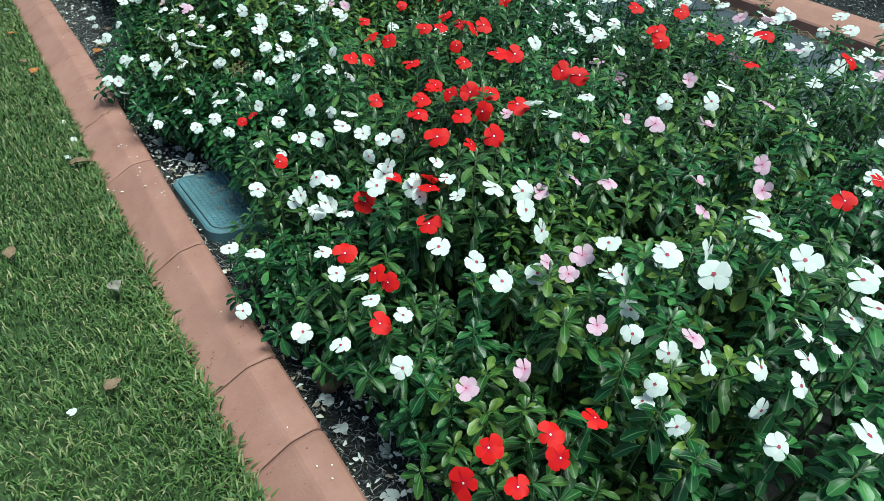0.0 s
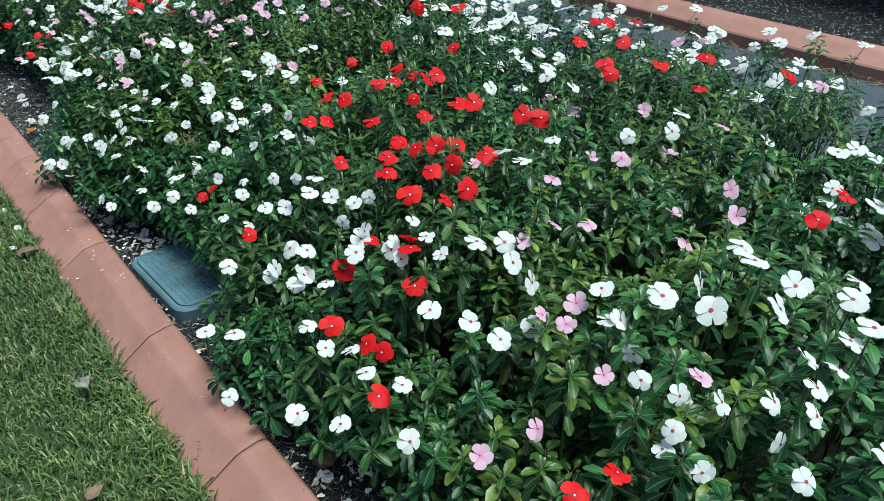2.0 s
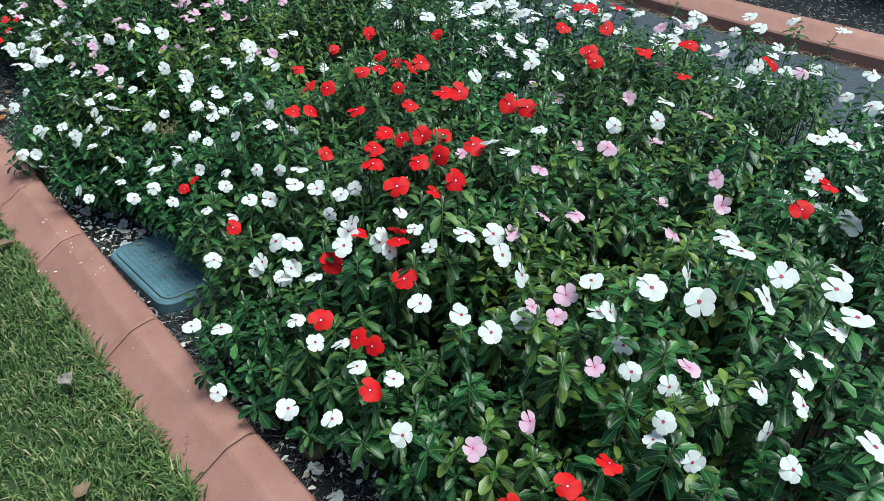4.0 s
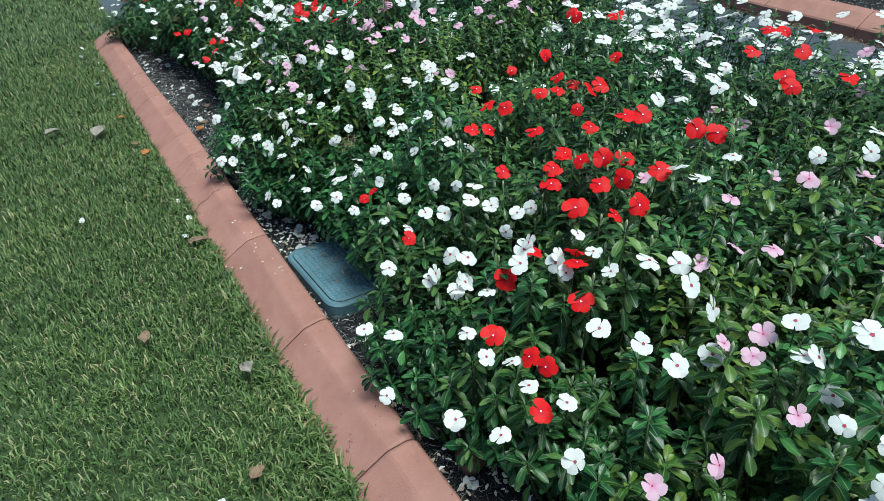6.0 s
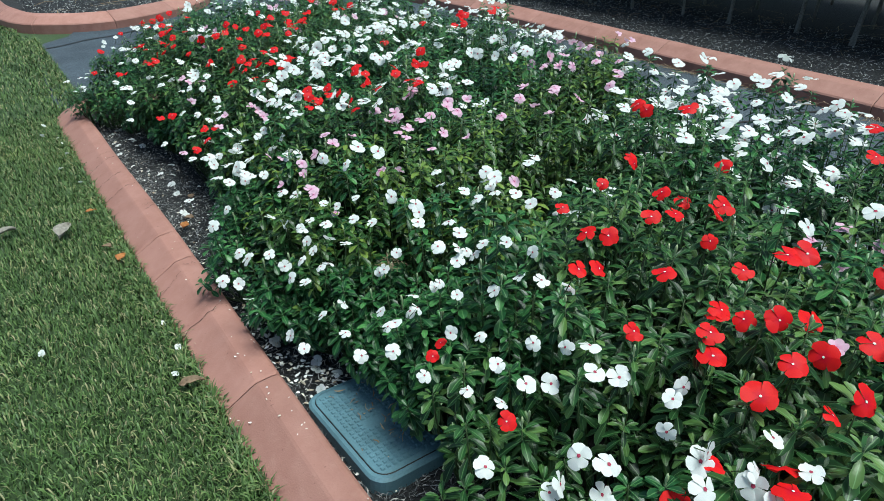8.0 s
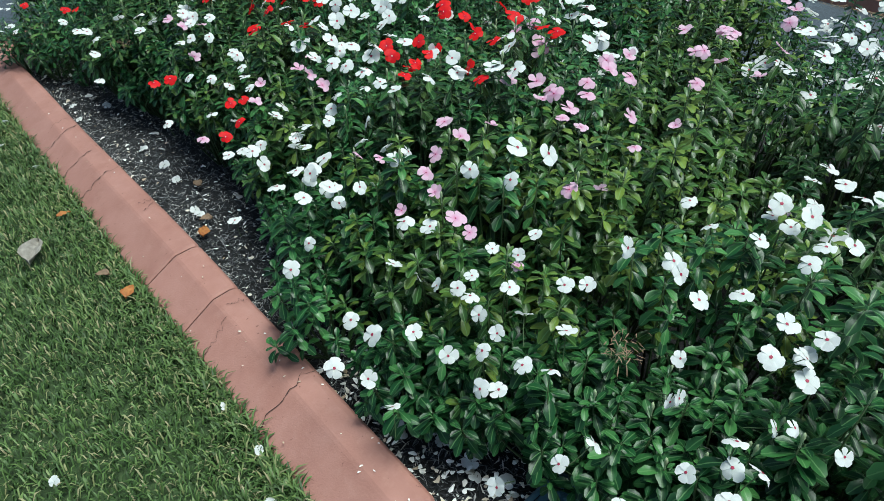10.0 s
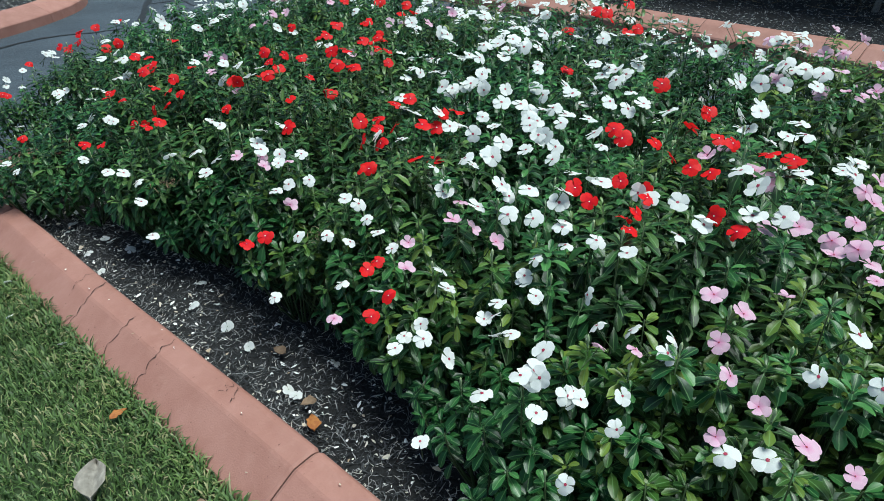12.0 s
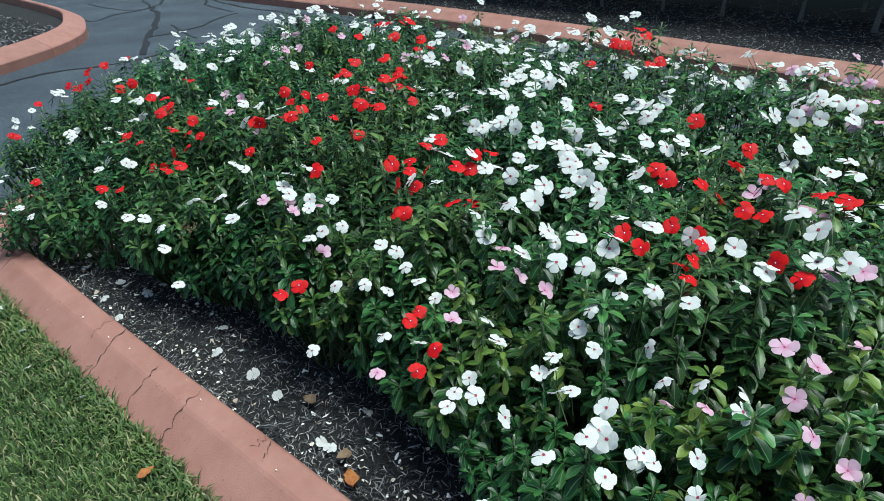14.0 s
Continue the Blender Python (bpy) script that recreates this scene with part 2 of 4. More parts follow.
def bounded(name, outline, z, mat, label, category):
    bm = bmesh.new()
    f = bm.faces.new([bm.verts.new((x, y, z)) for x, y in outline])
    bmesh.ops.triangulate(bm, faces=[f])
    bmesh.ops.recalc_face_normals(bm, faces=bm.faces)
    if bm.faces[:][0].normal.z < 0:
        bmesh.ops.reverse_faces(bm, faces=bm.faces)
    return tagged(new(name, bm_mesh(name, bm, mat)), label, category, kind="structure")


# ---- ground ----
BED_Z = 0.045
bounded("ground", [(-150, -150), (150, -150), (150, 150), (-150, 150)], -0.012, LAWN_SOIL, "mown green lawn soil and thatch", "ground")
PATH_EDGE = [(2.2, -9), (2.22, -1), (2.34, 1.4), (2.53, 2.4), (2.55, 3.6), (2.4, 4.35), (1.9, 4.6), (1.2, 4.45), (0.6, 4.15), (0.25, 3.95), (0.06, 3.95), (0.07, 4.3), (0.09, 4.76), (0.12, 5.45), (0.12, 6.1), (0.3, 6.35), (0.5, 6.55), (0.6, 6.8), (0.6, 30), (4.5, 30), (4.4, 7), (4.4, 4), (4.2, 1), (4.2, -9)]
bounded("road", PATH_EDGE, 0.002, ASPHALT, "dark blue-grey asphalt path with filled cracks", "path")
bounded("ground_bed", [(0.1, -9), (2.23, -9), (2.25, -1), (2.37, 1.4), (2.56, 2.4), (2.58, 3.6), (2.43, 4.38), (1.9, 4.63), (1.2, 4.48), (0.6, 4.13), (0.28, 3.85), (0.1, 3.5)], BED_Z - 0.03, MULCH, "dark shredded mulch under the flower bed", "mulch")
bounded("ground_hedge", [(4.2, -12), (4.15, -0.5), (4.2, 1), (4.35, 3.4), (4.5, 6), (4.5, 30), (14, 30), (14, -12)], 0.07, MULCH, "dark mulch bed below the hedge", "mulch")
bounded("ground_far_bed", [(0.06, 8.4), (0.13, 7.65), (0.24, 7.28), (0.4, 6.98), (0.6, 6.83), (0.88, 6.83), (1.2, 6.95), (1.46, 7.09), (1.76, 7.3), (2.13, 7.78), (2.38, 8.5), (2.5, 9.5), (2.55, 14), (0.05, 14)], 0.07, MULCH, "dark mulch inside the neighbouring bed", "mulch")

# ---- kerbs ----
NEAR_PROFILE = [(0.0, -0.1), (0.0, 0.004), (0.006, 0.014), (0.096, 0.069), (0.104, 0.0725), (0.15, 0.079), (0.163, 0.077), (0.170, 0.07), (0.174, 0.05), (0.174, -0.1)]
TALL_PROFILE = [(0.0, -0.1), (0.0, 0.075), (0.008, 0.086), (0.105, 0.142), (0.115, 0.146), (0.165, 0.162), (0.183, 0.158), (0.19, 0.145), (0.19, -0.1)]


def kerb(name, line, joints, profile, label, cracks=()):
    top = tagged(new(name), label, "kerb", kind="structure")
    ends = [0.0, *joints, line.length]
    slants = [0.0, *[rng.uniform(-0.012, 0.012) for _ in joints], 0.0]
    for i, (a, b) in enumerate(zip(ends, ends[1:])):
        gap = 0.002
        me = sweep("kerb_block", line, a + gap, b - gap, profile, KERB, slants[i], slants[i + 1])
        child("kerb_block", me, top)
    core = [(q + (0.006 if q < 0.05 else -0.006 if q > 0.12 else 0), z - 0.006) for q, z in profile]
    child("mortar_core", sweep("mortar_core", line, 0.01, line.length - 0.01, core, JOINT), top, "dark recessed joint between the blocks")
    return top


near_line = Line([(0.0, -5.0), (0.0, -2.0), (0.0, 0.0), (0.012, 1.5), (0.0, 2.5), (0.0, 3.1), (0.0, 3.5), (0.05, 3.75), (0.2, 3.95), (0.45, 4.05), (0.8, 4.08)])
kerb("kerb_near", near_line, [y + 5.0 for y in (-3.9, -3.2, -2.6, -1.95, -1.3, -0.69, -0.45, 0.035, 0.566, 1.35, 1.59, 3.34)], NEAR_PROFILE, "terracotta painted concrete kerb with cracked joints along the lawn")


def kerb_crack(top, line, s, q0, q1, profile, drift, wide=0.0009):
    """A jagged crack across part of the kerb's face, wider and finer by turns."""
    verts, faces, n = [], [], 22
    qs, zs = [q for q, _ in profile[1:-1]], [z for _, z in profile[1:-1]]
    for i in range(n):
        q = q0 + (q1 - q0) * i / (n - 1)
        w = wide * (0.35 + abs(noise.noise(Vector((s * 5, i * 0.8, 7)))) * 2.2) * min(1.0, 0.25 + 3 * math.sin(math.pi * i / (n - 1)))
        at = s + drift * i / n + 0.02 * noise.noise(Vector((s * 7, i * 0.35, 3))) + 0.007 * noise.noise(Vector((s * 3, i * 1.3, 9)))
        for sgn in (-1, 1):
            p, side = line.place(at + sgn * w)
            verts.append((p.x + side.x * q, p.y + side.y * q, float(np.interp(q, qs, zs)) + 0.0022))
    for i in range(n - 1):
        faces.append((2 * i, 2 * i + 1, 2 * i + 3, 2 * i + 2))
    child("hairline_crack", mesh_from("hairline_crack", verts, faces, JOINT, smooth=False), top)


near_kerb = bpy.data.objects["kerb_near"]
for y, q0, q1, drift, wide in ((-0.38, 0.03, 0.06, 0.03, 0.0012), (-0.33, 0.13, 0.16, 0.01, 0.001), (0.27, 0.0, 0.022, 0.02, 0.0014), (0.955, 0.0, 0.17, 0.02, 0.0013), (1.215, 0.0, 0.1, 0.05, 0.0008), (1.3, 0.115, 0.165, -0.02, 0.0007), (1.85, 0.12, 0.165, 0.02, 0.0013), (1.9, 0.12, 0.165, -0.01, 0.0009), (2.14, 0.0, 0.16, 0.02, 0.0014), (2.32, 0.0, 0.14, 0.02, 0.0015), (2.53, 0.0, 0.165, 0.04, 0.0016), (2.64, 0.08, 0.165, 0.02, 0.0009), (2.8, 0.0, 0.03, -0.05, 0.0016), (3.08, 0.0, 0.03, 0.02, 0.0012)):
    kerb_crack(near_kerb, near_line, y + 5.0, q0, q1, NEAR_PROFILE, drift, wide)
far_line = Line([(4.12, -8), (4.1, -2), (4.05, -0.4), (4.07, 0.8), (4.16, 2.2), (4.3, 3.6), (4.4, 5.0), (4.42, 7.0), (4.3, 10), (4.2, 16)], 0.1)
kerb("kerb_far", far_line, [0.9 * k + 0.55 + 0.12 * math.sin(k * 2.3) for k in range(1, 26)], TALL_PROFILE, "terracotta painted concrete kerb beside the asphalt path")
next_line = Line([(-0.08, 14), (-0.07, 9.5), (-0.06, 8.3), (0.01, 7.6), (0.12, 7.22), (0.3, 6.87), (0.55, 6.7), (0.9, 6.7), (1.25, 6.83), (1.52, 6.97), (1.85, 7.2), (2.25, 7.72), (2.5, 8.45), (2.64, 9.5), (2.7, 14)], 0.06)
next_line.pts.reverse()
next_line = Line([tuple(p) for p in next_line.pts[::12]] + [tuple(next_line.pts[-1])], 0.06)
kerb("kerb_next", next_line, [0.8 * k for k in range(1, int(next_line.length / 0.8))], TALL_PROFILE, "rounded terracotta kerb of the neighbouring mulch bed")


# ---- periwinkle plants ----
def add_leaf(verts, faces, uvs, base, along, up, length, width, droop):
    """A small leaf with a blunt tip, folded a little along its rib."""
    side = along.cross(up).normalized()
    up = side.cross(along).normalized()
    b0 = len(verts)
    for t, w in ((0.0, 0.0), (0.4, 0.74), (0.76, 1.0), (1.0, 0.46)):
        mid = base + along * (length * t) - up * (droop * length * t * t)
        lift = up * (0.2 * w * width)
        for sgn in (-1, 0, 1) if w else (0,):
            tip = along * (0.05 * length) if t == 1.0 and not sgn else Vector()
            verts.append(mid + tip + side * (sgn * 0.5 * w * width) + (lift if sgn else Vector()))
            uvs.append((0.5 + 0.5 * sgn, t))
    faces += [(b0, b0 + 2, b0 + 1), (b0, b0 + 3, b0 + 2)]
    for k in (b0 + 1, b0 + 4):
        faces += [(k, k + 1, k + 4, k + 3), (k + 1, k + 2, k + 5, k + 4)]


def plant_meshes(seed, height, spread, slim=1.0, leaf=0.038, shoots=17):
    """Stems, leaves and shoot tips of one bushy plant: every shoot ends in a rosette over a column of older, drooping leaves."""
    r = random.Random(seed)
    lv, lf, lu, sv, sf, tips = [], [], [], [], [], []
    ladder = (0.0, 0.004, 0.009, 0.016, 0.025, 0.037, 0.052, 0.071, 0.097)
    for i in range(shoots):
        a = 2.399 * i + r.uniform(-0.4, 0.4)
        q = math.sqrt((i + 0.5) / shoots)
        top = Vector((spread * q * math.cos(a), spread * q * math.sin(a), height * (1.0 - 0.48 * q ** 2.6) * r.uniform(0.74, 1.05)))
        foot = Vector((0.025 * math.cos(a), 0.025 * math.sin(a), 0.0))
        belly = foot.lerp(top, 0.55) + Vector((top.x, top.y, 0)) * 0.22
        pts = [(1 - t) ** 2 * foot + 2 * t * (1 - t) * belly + t * t * top for t in (0, 0.25, 0.5, 0.75, 1)]
        tube(sv, sf, pts, [0.0042, 0.0034, 0.0026, 0.002, 0.0013], 3)
        tips.append((top, (pts[-1] - pts[-2]).normalized()))
        pairs, reach = len(ladder), (top - foot).length * 1.04
        turn = r.uniform(0, math.pi)
        vigour = r.uniform(0.82, 1.15)
        for k in range(pairs):
            t = max(0.12, 1.0 - ladder[k] * r.uniform(0.9, 1.1) / reach)
            p = (1 - t) ** 2 * foot + 2 * t * (1 - t) * belly + t * t * top
            axis = ((belly - foot) * (1 - t) + (top - belly) * t).normalized()
            u = axis.orthogonal().normalized()
            w = axis.cross(u)
            size = (0.42, 0.62, 0.82, 0.95)[min(k, 3)] * vigour * leaf * r.uniform(0.86, 1.14)
            rise = (1.3, 0.75, 0.4, 0.2, 0.05, -0.08, -0.2)[min(k, 6)]
            for half in (0, 1):
                b = turn + k * math.pi / 2 + half * math.pi + r.uniform(-0.3, 0.3)
                out = u * math.cos(b) + w * math.sin(b)
                along = (out + axis * (rise + r.uniform(-0.18, 0.18))).normalized()
                add_leaf(lv, lf, lu, p + out * 0.003, along, axis, size, size * slim * r.uniform(0.46, 0.58), r.uniform(0.15, 0.55))
    return mesh_from("stem", sv, sf, STEM), mesh_from("foliage", lv, lf, LEAF, lu), tips


def flower_mesh(mat, seed, petal_width=1.0):
    """Five overlapping, slightly twisted petals; radius about 1."""
    r = random.Random(seed)
    verts, faces, uvs = [], [], []
    bowl = r.uniform(-0.3, 0.12)
    for k in range(5):
        a = 2 * math.pi * k / 5 + r.uniform(-0.14, 0.14)
        size, cup, twist = r.uniform(0.84, 1.1), bowl + r.uniform(-0.25, 0.25), r.uniform(0.03, 0.25)
        b0 = len(verts)
        outline = ((0.06, -0.05), (0.38, -0.27), (0.72, -0.43), (0.95, -0.25), (1.0, 0.05), (0.93, 0.3), (0.7, 0.43), (0.36, 0.25), (0.06, 0.05))
        pts = [(0.58, 0.0)] + list(outline)
        for n, (x, y) in enumerate(pts):
            y *= petal_width
            z = cup * x * x + twist * y + 0.02 * (k % 2) + (0.09 * r.uniform(-1, 1) if x > 0.8 else 0) + (0.04 if n == 0 else 0)
            x, y = x * size, y * size
            verts.append((x * math.cos(a) - y * math.sin(a), x * math.sin(a) + y * math.cos(a), z))
            uvs.append((0.5 + y, x))
        for n in range(1, len(pts) - 1):
            faces.append((b0, b0 + n, b0 + n + 1))
        faces.append((b0, b0 + len(pts) - 1, b0 + 1))
    return mesh_from("flower", verts, faces, mat, uvs)


def eye_mesh(mat, radius):
    verts = [(0, 0, 0.07)] + [(radius * (1 + 0.25 * (k % 2)) * math.cos(k * math.pi / 5), radius * (1 + 0.25 * (k % 2)) * math.sin(k * math.pi / 5), 0.045) for k in range(10)]
    return mesh_from("flower_eye", verts, [(0, k + 1, (k + 1) % 10 + 1) for k in range(10)], mat)


def bud_mesh():
    v, f = [], []
    tube(v, f, [Vector((0, 0, z)) for z in (0, 0.35, 0.62, 0.85, 1.0)], [0.05, 0.05, 0.11, 0.09, 0.02], 5)
    return mesh_from("bud", v, f, BUD)


HEIGHTS = (0.20, 0.30, 0.40, 0.49, 0.57, 0.65)
STOCK = {}
for colour, leafage, slim, sorts in (("white", LEAF, 1.0, 4), ("pink", LEAF_LIGHT, 0.95, 3), ("red", LEAF_OLIVE, 0.8, 3)):
    for i, h in enumerate(HEIGHTS):
        STOCK[colour, h] = [plant_meshes(100 + 17 * i + k, h, 0.1 + 0.13 * h, slim, (0.04 if colour == "red" else 0.035) * min(1.0, 0.6 + h), 17 if h < 0.55 else 21) for k in range(sorts)]
        for _, leaves, _ in STOCK[colour, h]:
            leaves.materials[0] = leafage
FLOWERS = {"white": [flower_mesh(WHITE, s, 1.16) for s in (1, 2, 3, 4, 5, 6)], "red": [flower_mesh(RED, s, 1.16) for s in (11, 12, 13)], "pink": [flower_mesh(PINK, s, 1.12) for s in (21, 22, 23)]}
EYES = {"white": eye_mesh(EYE_RED, 0.125), "red": eye_mesh(EYE_WHITE, 0.07), "pink": eye_mesh(EYE_RED, 0.07)}
BUDS = bud_mesh()
LABELS = {
    "white": "bushy periwinkle plant with white crimson-eyed flowers and glossy leaves",
    "red": "bushy periwinkle plant with bright red white-eyed flowers and green leaves",
    "pink": "bushy periwinkle plant with pale pink flowers and green leaves",
}


def bloom(plant, colour, place, normal, radius, spin):
    q = Vector((0, 0, 1)).rotation_difference(normal)
    me = rng.choice(FLOWERS[colour])
    ob = new("flower", me)
    ob.parent = plant
    ob.matrix_basis = Matrix.Translation(place) @ q.to_matrix().to_4x4() @ Matrix.Rotation(spin, 4, "Z") @ Matrix.Scale(radius, 4)
    child("flower_eye", EYES[colour], ob)


def bloom_radius(colour, x, y):
    """Blooms are smaller along the kerb and towards the far end."""
    big = 1 + 0.14 * smoothstep(0.9, 1.4, x)
    small = smoothstep(-0.5, 0.1, y) * (1 - smoothstep(0.7, 1.1, x)) if y < 0.75 else 0.0
    mid = smoothstep(0.5, 1.3, y)
    r = {"white": 0.023, "red": 0.0248, "pink": 0.0215}[colour]
    kerbside = 1 - 0.08 * (1 - smoothstep(0.4, 0.6, x))
    return big * kerbside * r * (1 - 0.22 * small) * (1 - (0.18 if colour == "red" else 0.1) * mid) * rng.uniform(0.78, 1.12)


def periwinkle(x, y, colour, height, blooms, lean=(0.0, 0.0)):
    h = min(HEIGHTS, key=lambda v: abs(v - height))
    stems, leaves, tips = rng.choice(STOCK[colour, h])
    plant = tagged(new("periwinkle_plant"), LABELS[colour], "flowering plant", "periwinkles of the flower bed")
    k = height / h
    spin = rng.uniform(0, 2 * math.pi)
    plant.matrix_basis = Matrix.Translation((x, y, BED_Z - 0.03)) @ Euler((lean[1], lean[0], spin), "XYZ").to_matrix().to_4x4() @ Matrix.Scale(k, 4)
    child("stem", stems, plant)
    tagged(child("foliage", leaves, plant), kind="stuff")
    order = sorted(range(len(tips)), key=lambda i: tips[i][0].z * rng.uniform(0.75, 1.1), reverse=True)
    turn = Matrix.Rotation(-spin, 3, "Z")
    for n, i in enumerate((order + order)[:blooms]):
        top, axis = tips[i]
        normal = (axis * 0.6 + Vector((0, 0, 0.75)) + turn @ Vector((-0.14, -0.2, 0)) + Vector((rng.gauss(0, 0.45), rng.gauss(0, 0.45), rng.gauss(0, 0.2)))).normalized()
        radius = bloom_radius(colour, x, y) / k
        bloom(plant, colour, top + axis * 0.008 + Vector((rng.gauss(0, 0.016), rng.gauss(0, 0.016), rng.uniform(0.014, 0.036))) + normal * 0.008, normal, radius, rng.uniform(0, 6.28))
    for i in order[blooms:blooms + 2]:
        top, axis = tips[i]
        b = new("bud", BUDS)
        b.parent = plant
        b.matrix_basis = Matrix.Translation(top) @ Vector((0, 0, 1)).rotation_difference(axis).to_matrix().to_4x4() @ Matrix.Scale(0.028, 4)
    return plant


def bed_edge(y):
    """How far from the kerb's outer edge the foliage begins."""
    ys = (-2.0, -0.9, -0.66, -0.5, -0.39, -0.24, -0.09, 0.0, 0.23, 0.52, 0.75, 0.9, 1.17, 1.3, 1.45, 1.62, 1.9, 2.06, 2.2, 2.35, 2.58, 2.84, 3.2, 3.4, 3.7)
    xs = (0.25, 0.25, 0.24, 0.21, 0.18, 0.13, 0.21, 0.29, 0.37, 0.3, 0.2, 0.13, 0.18, 0.28, 0.38, 0.42, 0.42, 0.37, 0.44, 0.44, 0.36, 0.31, 0.2, 0.08, 0.05)
    return float(np.interp(y, ys, xs))


def bed_right(y):
    return np.interp(y, (-3, -0.5, 0.5, 1.0, 1.5, 2.0, 2.5, 3.2, 4.0, 4.5), (2.24, 2.22, 2.12, 2.12, 2.17, 2.28, 2.38, 2.48, 2.42, 2.2))


def bed_end(x):
    """Where the far end of the bed lies along the kerb."""
    return float(np.interp(x, (0.1, 0.4, 0.8, 1.4, 2.2), (3.8, 4.05, 4.2, 4.4, 4.45)))


def end_slope(x, y):
    """The foliage gets lower towards the far end."""
    return 1 - (0.28 + 0.06 * (1 - smoothstep(0.4, 1.0, x))) * smoothstep(-0.9, 0.05, y - bed_end(x))


def top_height(x, y):
    """Height of the foliage over the bed."""
    h = np.interp(x, (0.15, 0.2, 0.3, 0.45, 0.6, 0.75, 1.0, 2.4), (0.2, 0.27, 0.36, 0.45, 0.53, 0.58, 0.61, 0.65))
    return float(h) * end_slope(x, y) * (1 + 0.16 * noise.noise(Vector((x * 3.1, y * 3.1, 2.0))))


# the flowers that stand out, by place over the bed
RED_STRETCH_A = [(0.32, -1.16), (0.39, -1.15), (0.27, -1.14), (0.94, -1.14), (1.06, -1.14), (0.34, -1.12), (0.22, -1.08), (0.27, -1.07), (1.60, -0.80), (0.27, -0.75), (0.31, -0.71), (1.37, -0.67), (0.43, -0.66), (0.47, -0.60), (0.62, -0.60), (0.29, -0.58), (1.57, -0.58), (0.58, -0.58), (0.71, -0.56), (1.43, -0.52), (0.38, -0.50), (0.89, -0.50), (0.45, -0.50), (0.56, -0.49), (0.61, -0.50), (0.71, -0.47), (1.30, -0.43), (0.57, -0.40), (0.66, -0.39), (0.85, -0.38), (0.64, -0.36), (1.53, -0.33), (0.74, -0.33), (0.54, -0.27), (0.79, -0.23), (1.75, -0.23), (0.66, -0.23)]
RED_STRETCH_B = [(1.45, -0.23), (0.32, -0.20), (0.92, -0.17), (1.69, -0.17), (0.60, -0.13), (0.78, -0.10), (1.08, -0.06), (0.69, -0.07), (0.89, -0.04), (0.31, 0.01), (0.81, 0.06), (0.70, 0.07), (0.99, 0.13), (1.41, 0.27), (1.29, 0.36), (0.93, 1.04), (0.69, 1.00), (0.94, 1.14), (0.60, 1.15), (0.98, 1.21), (0.81, 1.14), (0.64, 1.16), (1.12, 1.23), (0.71, 1.23), (0.87, 1.24), (0.65, 1.26), (1.21, 1.39), (0.86, 1.31), (0.34, 1.50), (0.30, 1.51), (0.36, 1.58), (1.65, 1.68), (0.61, 1.68), (1.20, 1.66), (0.79, 1.71), (0.71, 1.75), (1.81, 1.88)]
RED_STRETCH_C = [(0.55, 1.77), (1.99, 1.89), (0.61, 1.79), (2.06, 1.95), (0.65, 1.84), (0.32, 1.88), (0.68, 1.87), (0.73, 1.86), (0.64, 1.89), (1.75, 1.83), (1.54, 1.87), (1.81, 1.92), (0.56, 2.09), (0.72, 2.10), (0.95, 2.11), (0.86, 2.16), (0.65, 2.19), (1.02, 2.18), (0.85, 2.22), (1.01, 2.22), (0.76, 2.24), (0.93, 2.27), (1.04, 2.32), (0.73, 2.34), (0.92, 2.33), (1.12, 2.32), (0.55, 2.36), (0.69, 2.37), (1.14, 2.35), (0.85, 2.39), (0.81, 2.42), (0.77, 2.45), (0.65, 2.47), (1.01, 2.46), (0.79, 2.50), (1.39, 2.49), (1.01, 2.50)]
RED_STRETCH_D = [(0.44, 2.56), (1.23, 2.51), (1.13, 2.55), (0.50, 2.62), (0.55, 2.62), (0.41, 2.68), (0.32, 2.73), (1.55, 2.62), (0.57, 2.68), (0.64, 2.69), (1.02, 2.66), (0.53, 2.74), (1.49, 2.71), (0.31, 2.84), (0.46, 2.84), (0.58, 2.83), (0.56, 2.87), (1.41, 2.83), (0.46, 2.92), (0.25, 3.26), (0.73, 2.96), (0.60, 2.99), (1.80, 2.91), (1.63, 2.95), (1.82, 2.95), (0.61, 3.25), (1.52, 3.12), (0.40, 3.89), (0.64, 3.71), (0.73, 3.85), (0.91, 4.10), (0.56, 4.30), (0.72, 4.31), (0.85, 4.50), (1.07, 4.86), (0.83, 5.18)]
PINK_STRETCH_A = [(0.56, -1.16), (0.48, -1.05), (0.93, -1.01), (0.37, -1.02), (0.79, -0.99), (1.00, -0.96), (0.30, -0.97), (0.86, -0.92), (0.56, -0.93), (0.51, -0.90), (1.75, -0.84), (0.73, -0.82), (1.29, -0.79), (1.07, -0.78), (0.68, -0.78), (0.61, -0.76), (0.96, -0.73), (0.92, -0.68), (0.79, -0.68), (1.21, -0.62), (0.73, -0.51), (0.73, 0.34), (0.85, 0.61), (0.73, 0.62), (0.61, 0.60), (0.83, 0.70), (0.41, 0.61), (0.57, 0.64), (0.72, 0.74), (0.81, 0.80), (1.04, 0.86), (0.95, 0.85), (0.77, 0.81), (0.40, 0.72), (0.89, 0.86), (0.42, 0.78), (0.80, 0.93), (1.52, 1.00), (0.74, 0.86), (0.43, 0.85), (0.91, 1.02), (0.62, 0.89), (0.37, 0.88), (1.55, 1.10), (1.73, 1.10), (0.45, 0.90)]
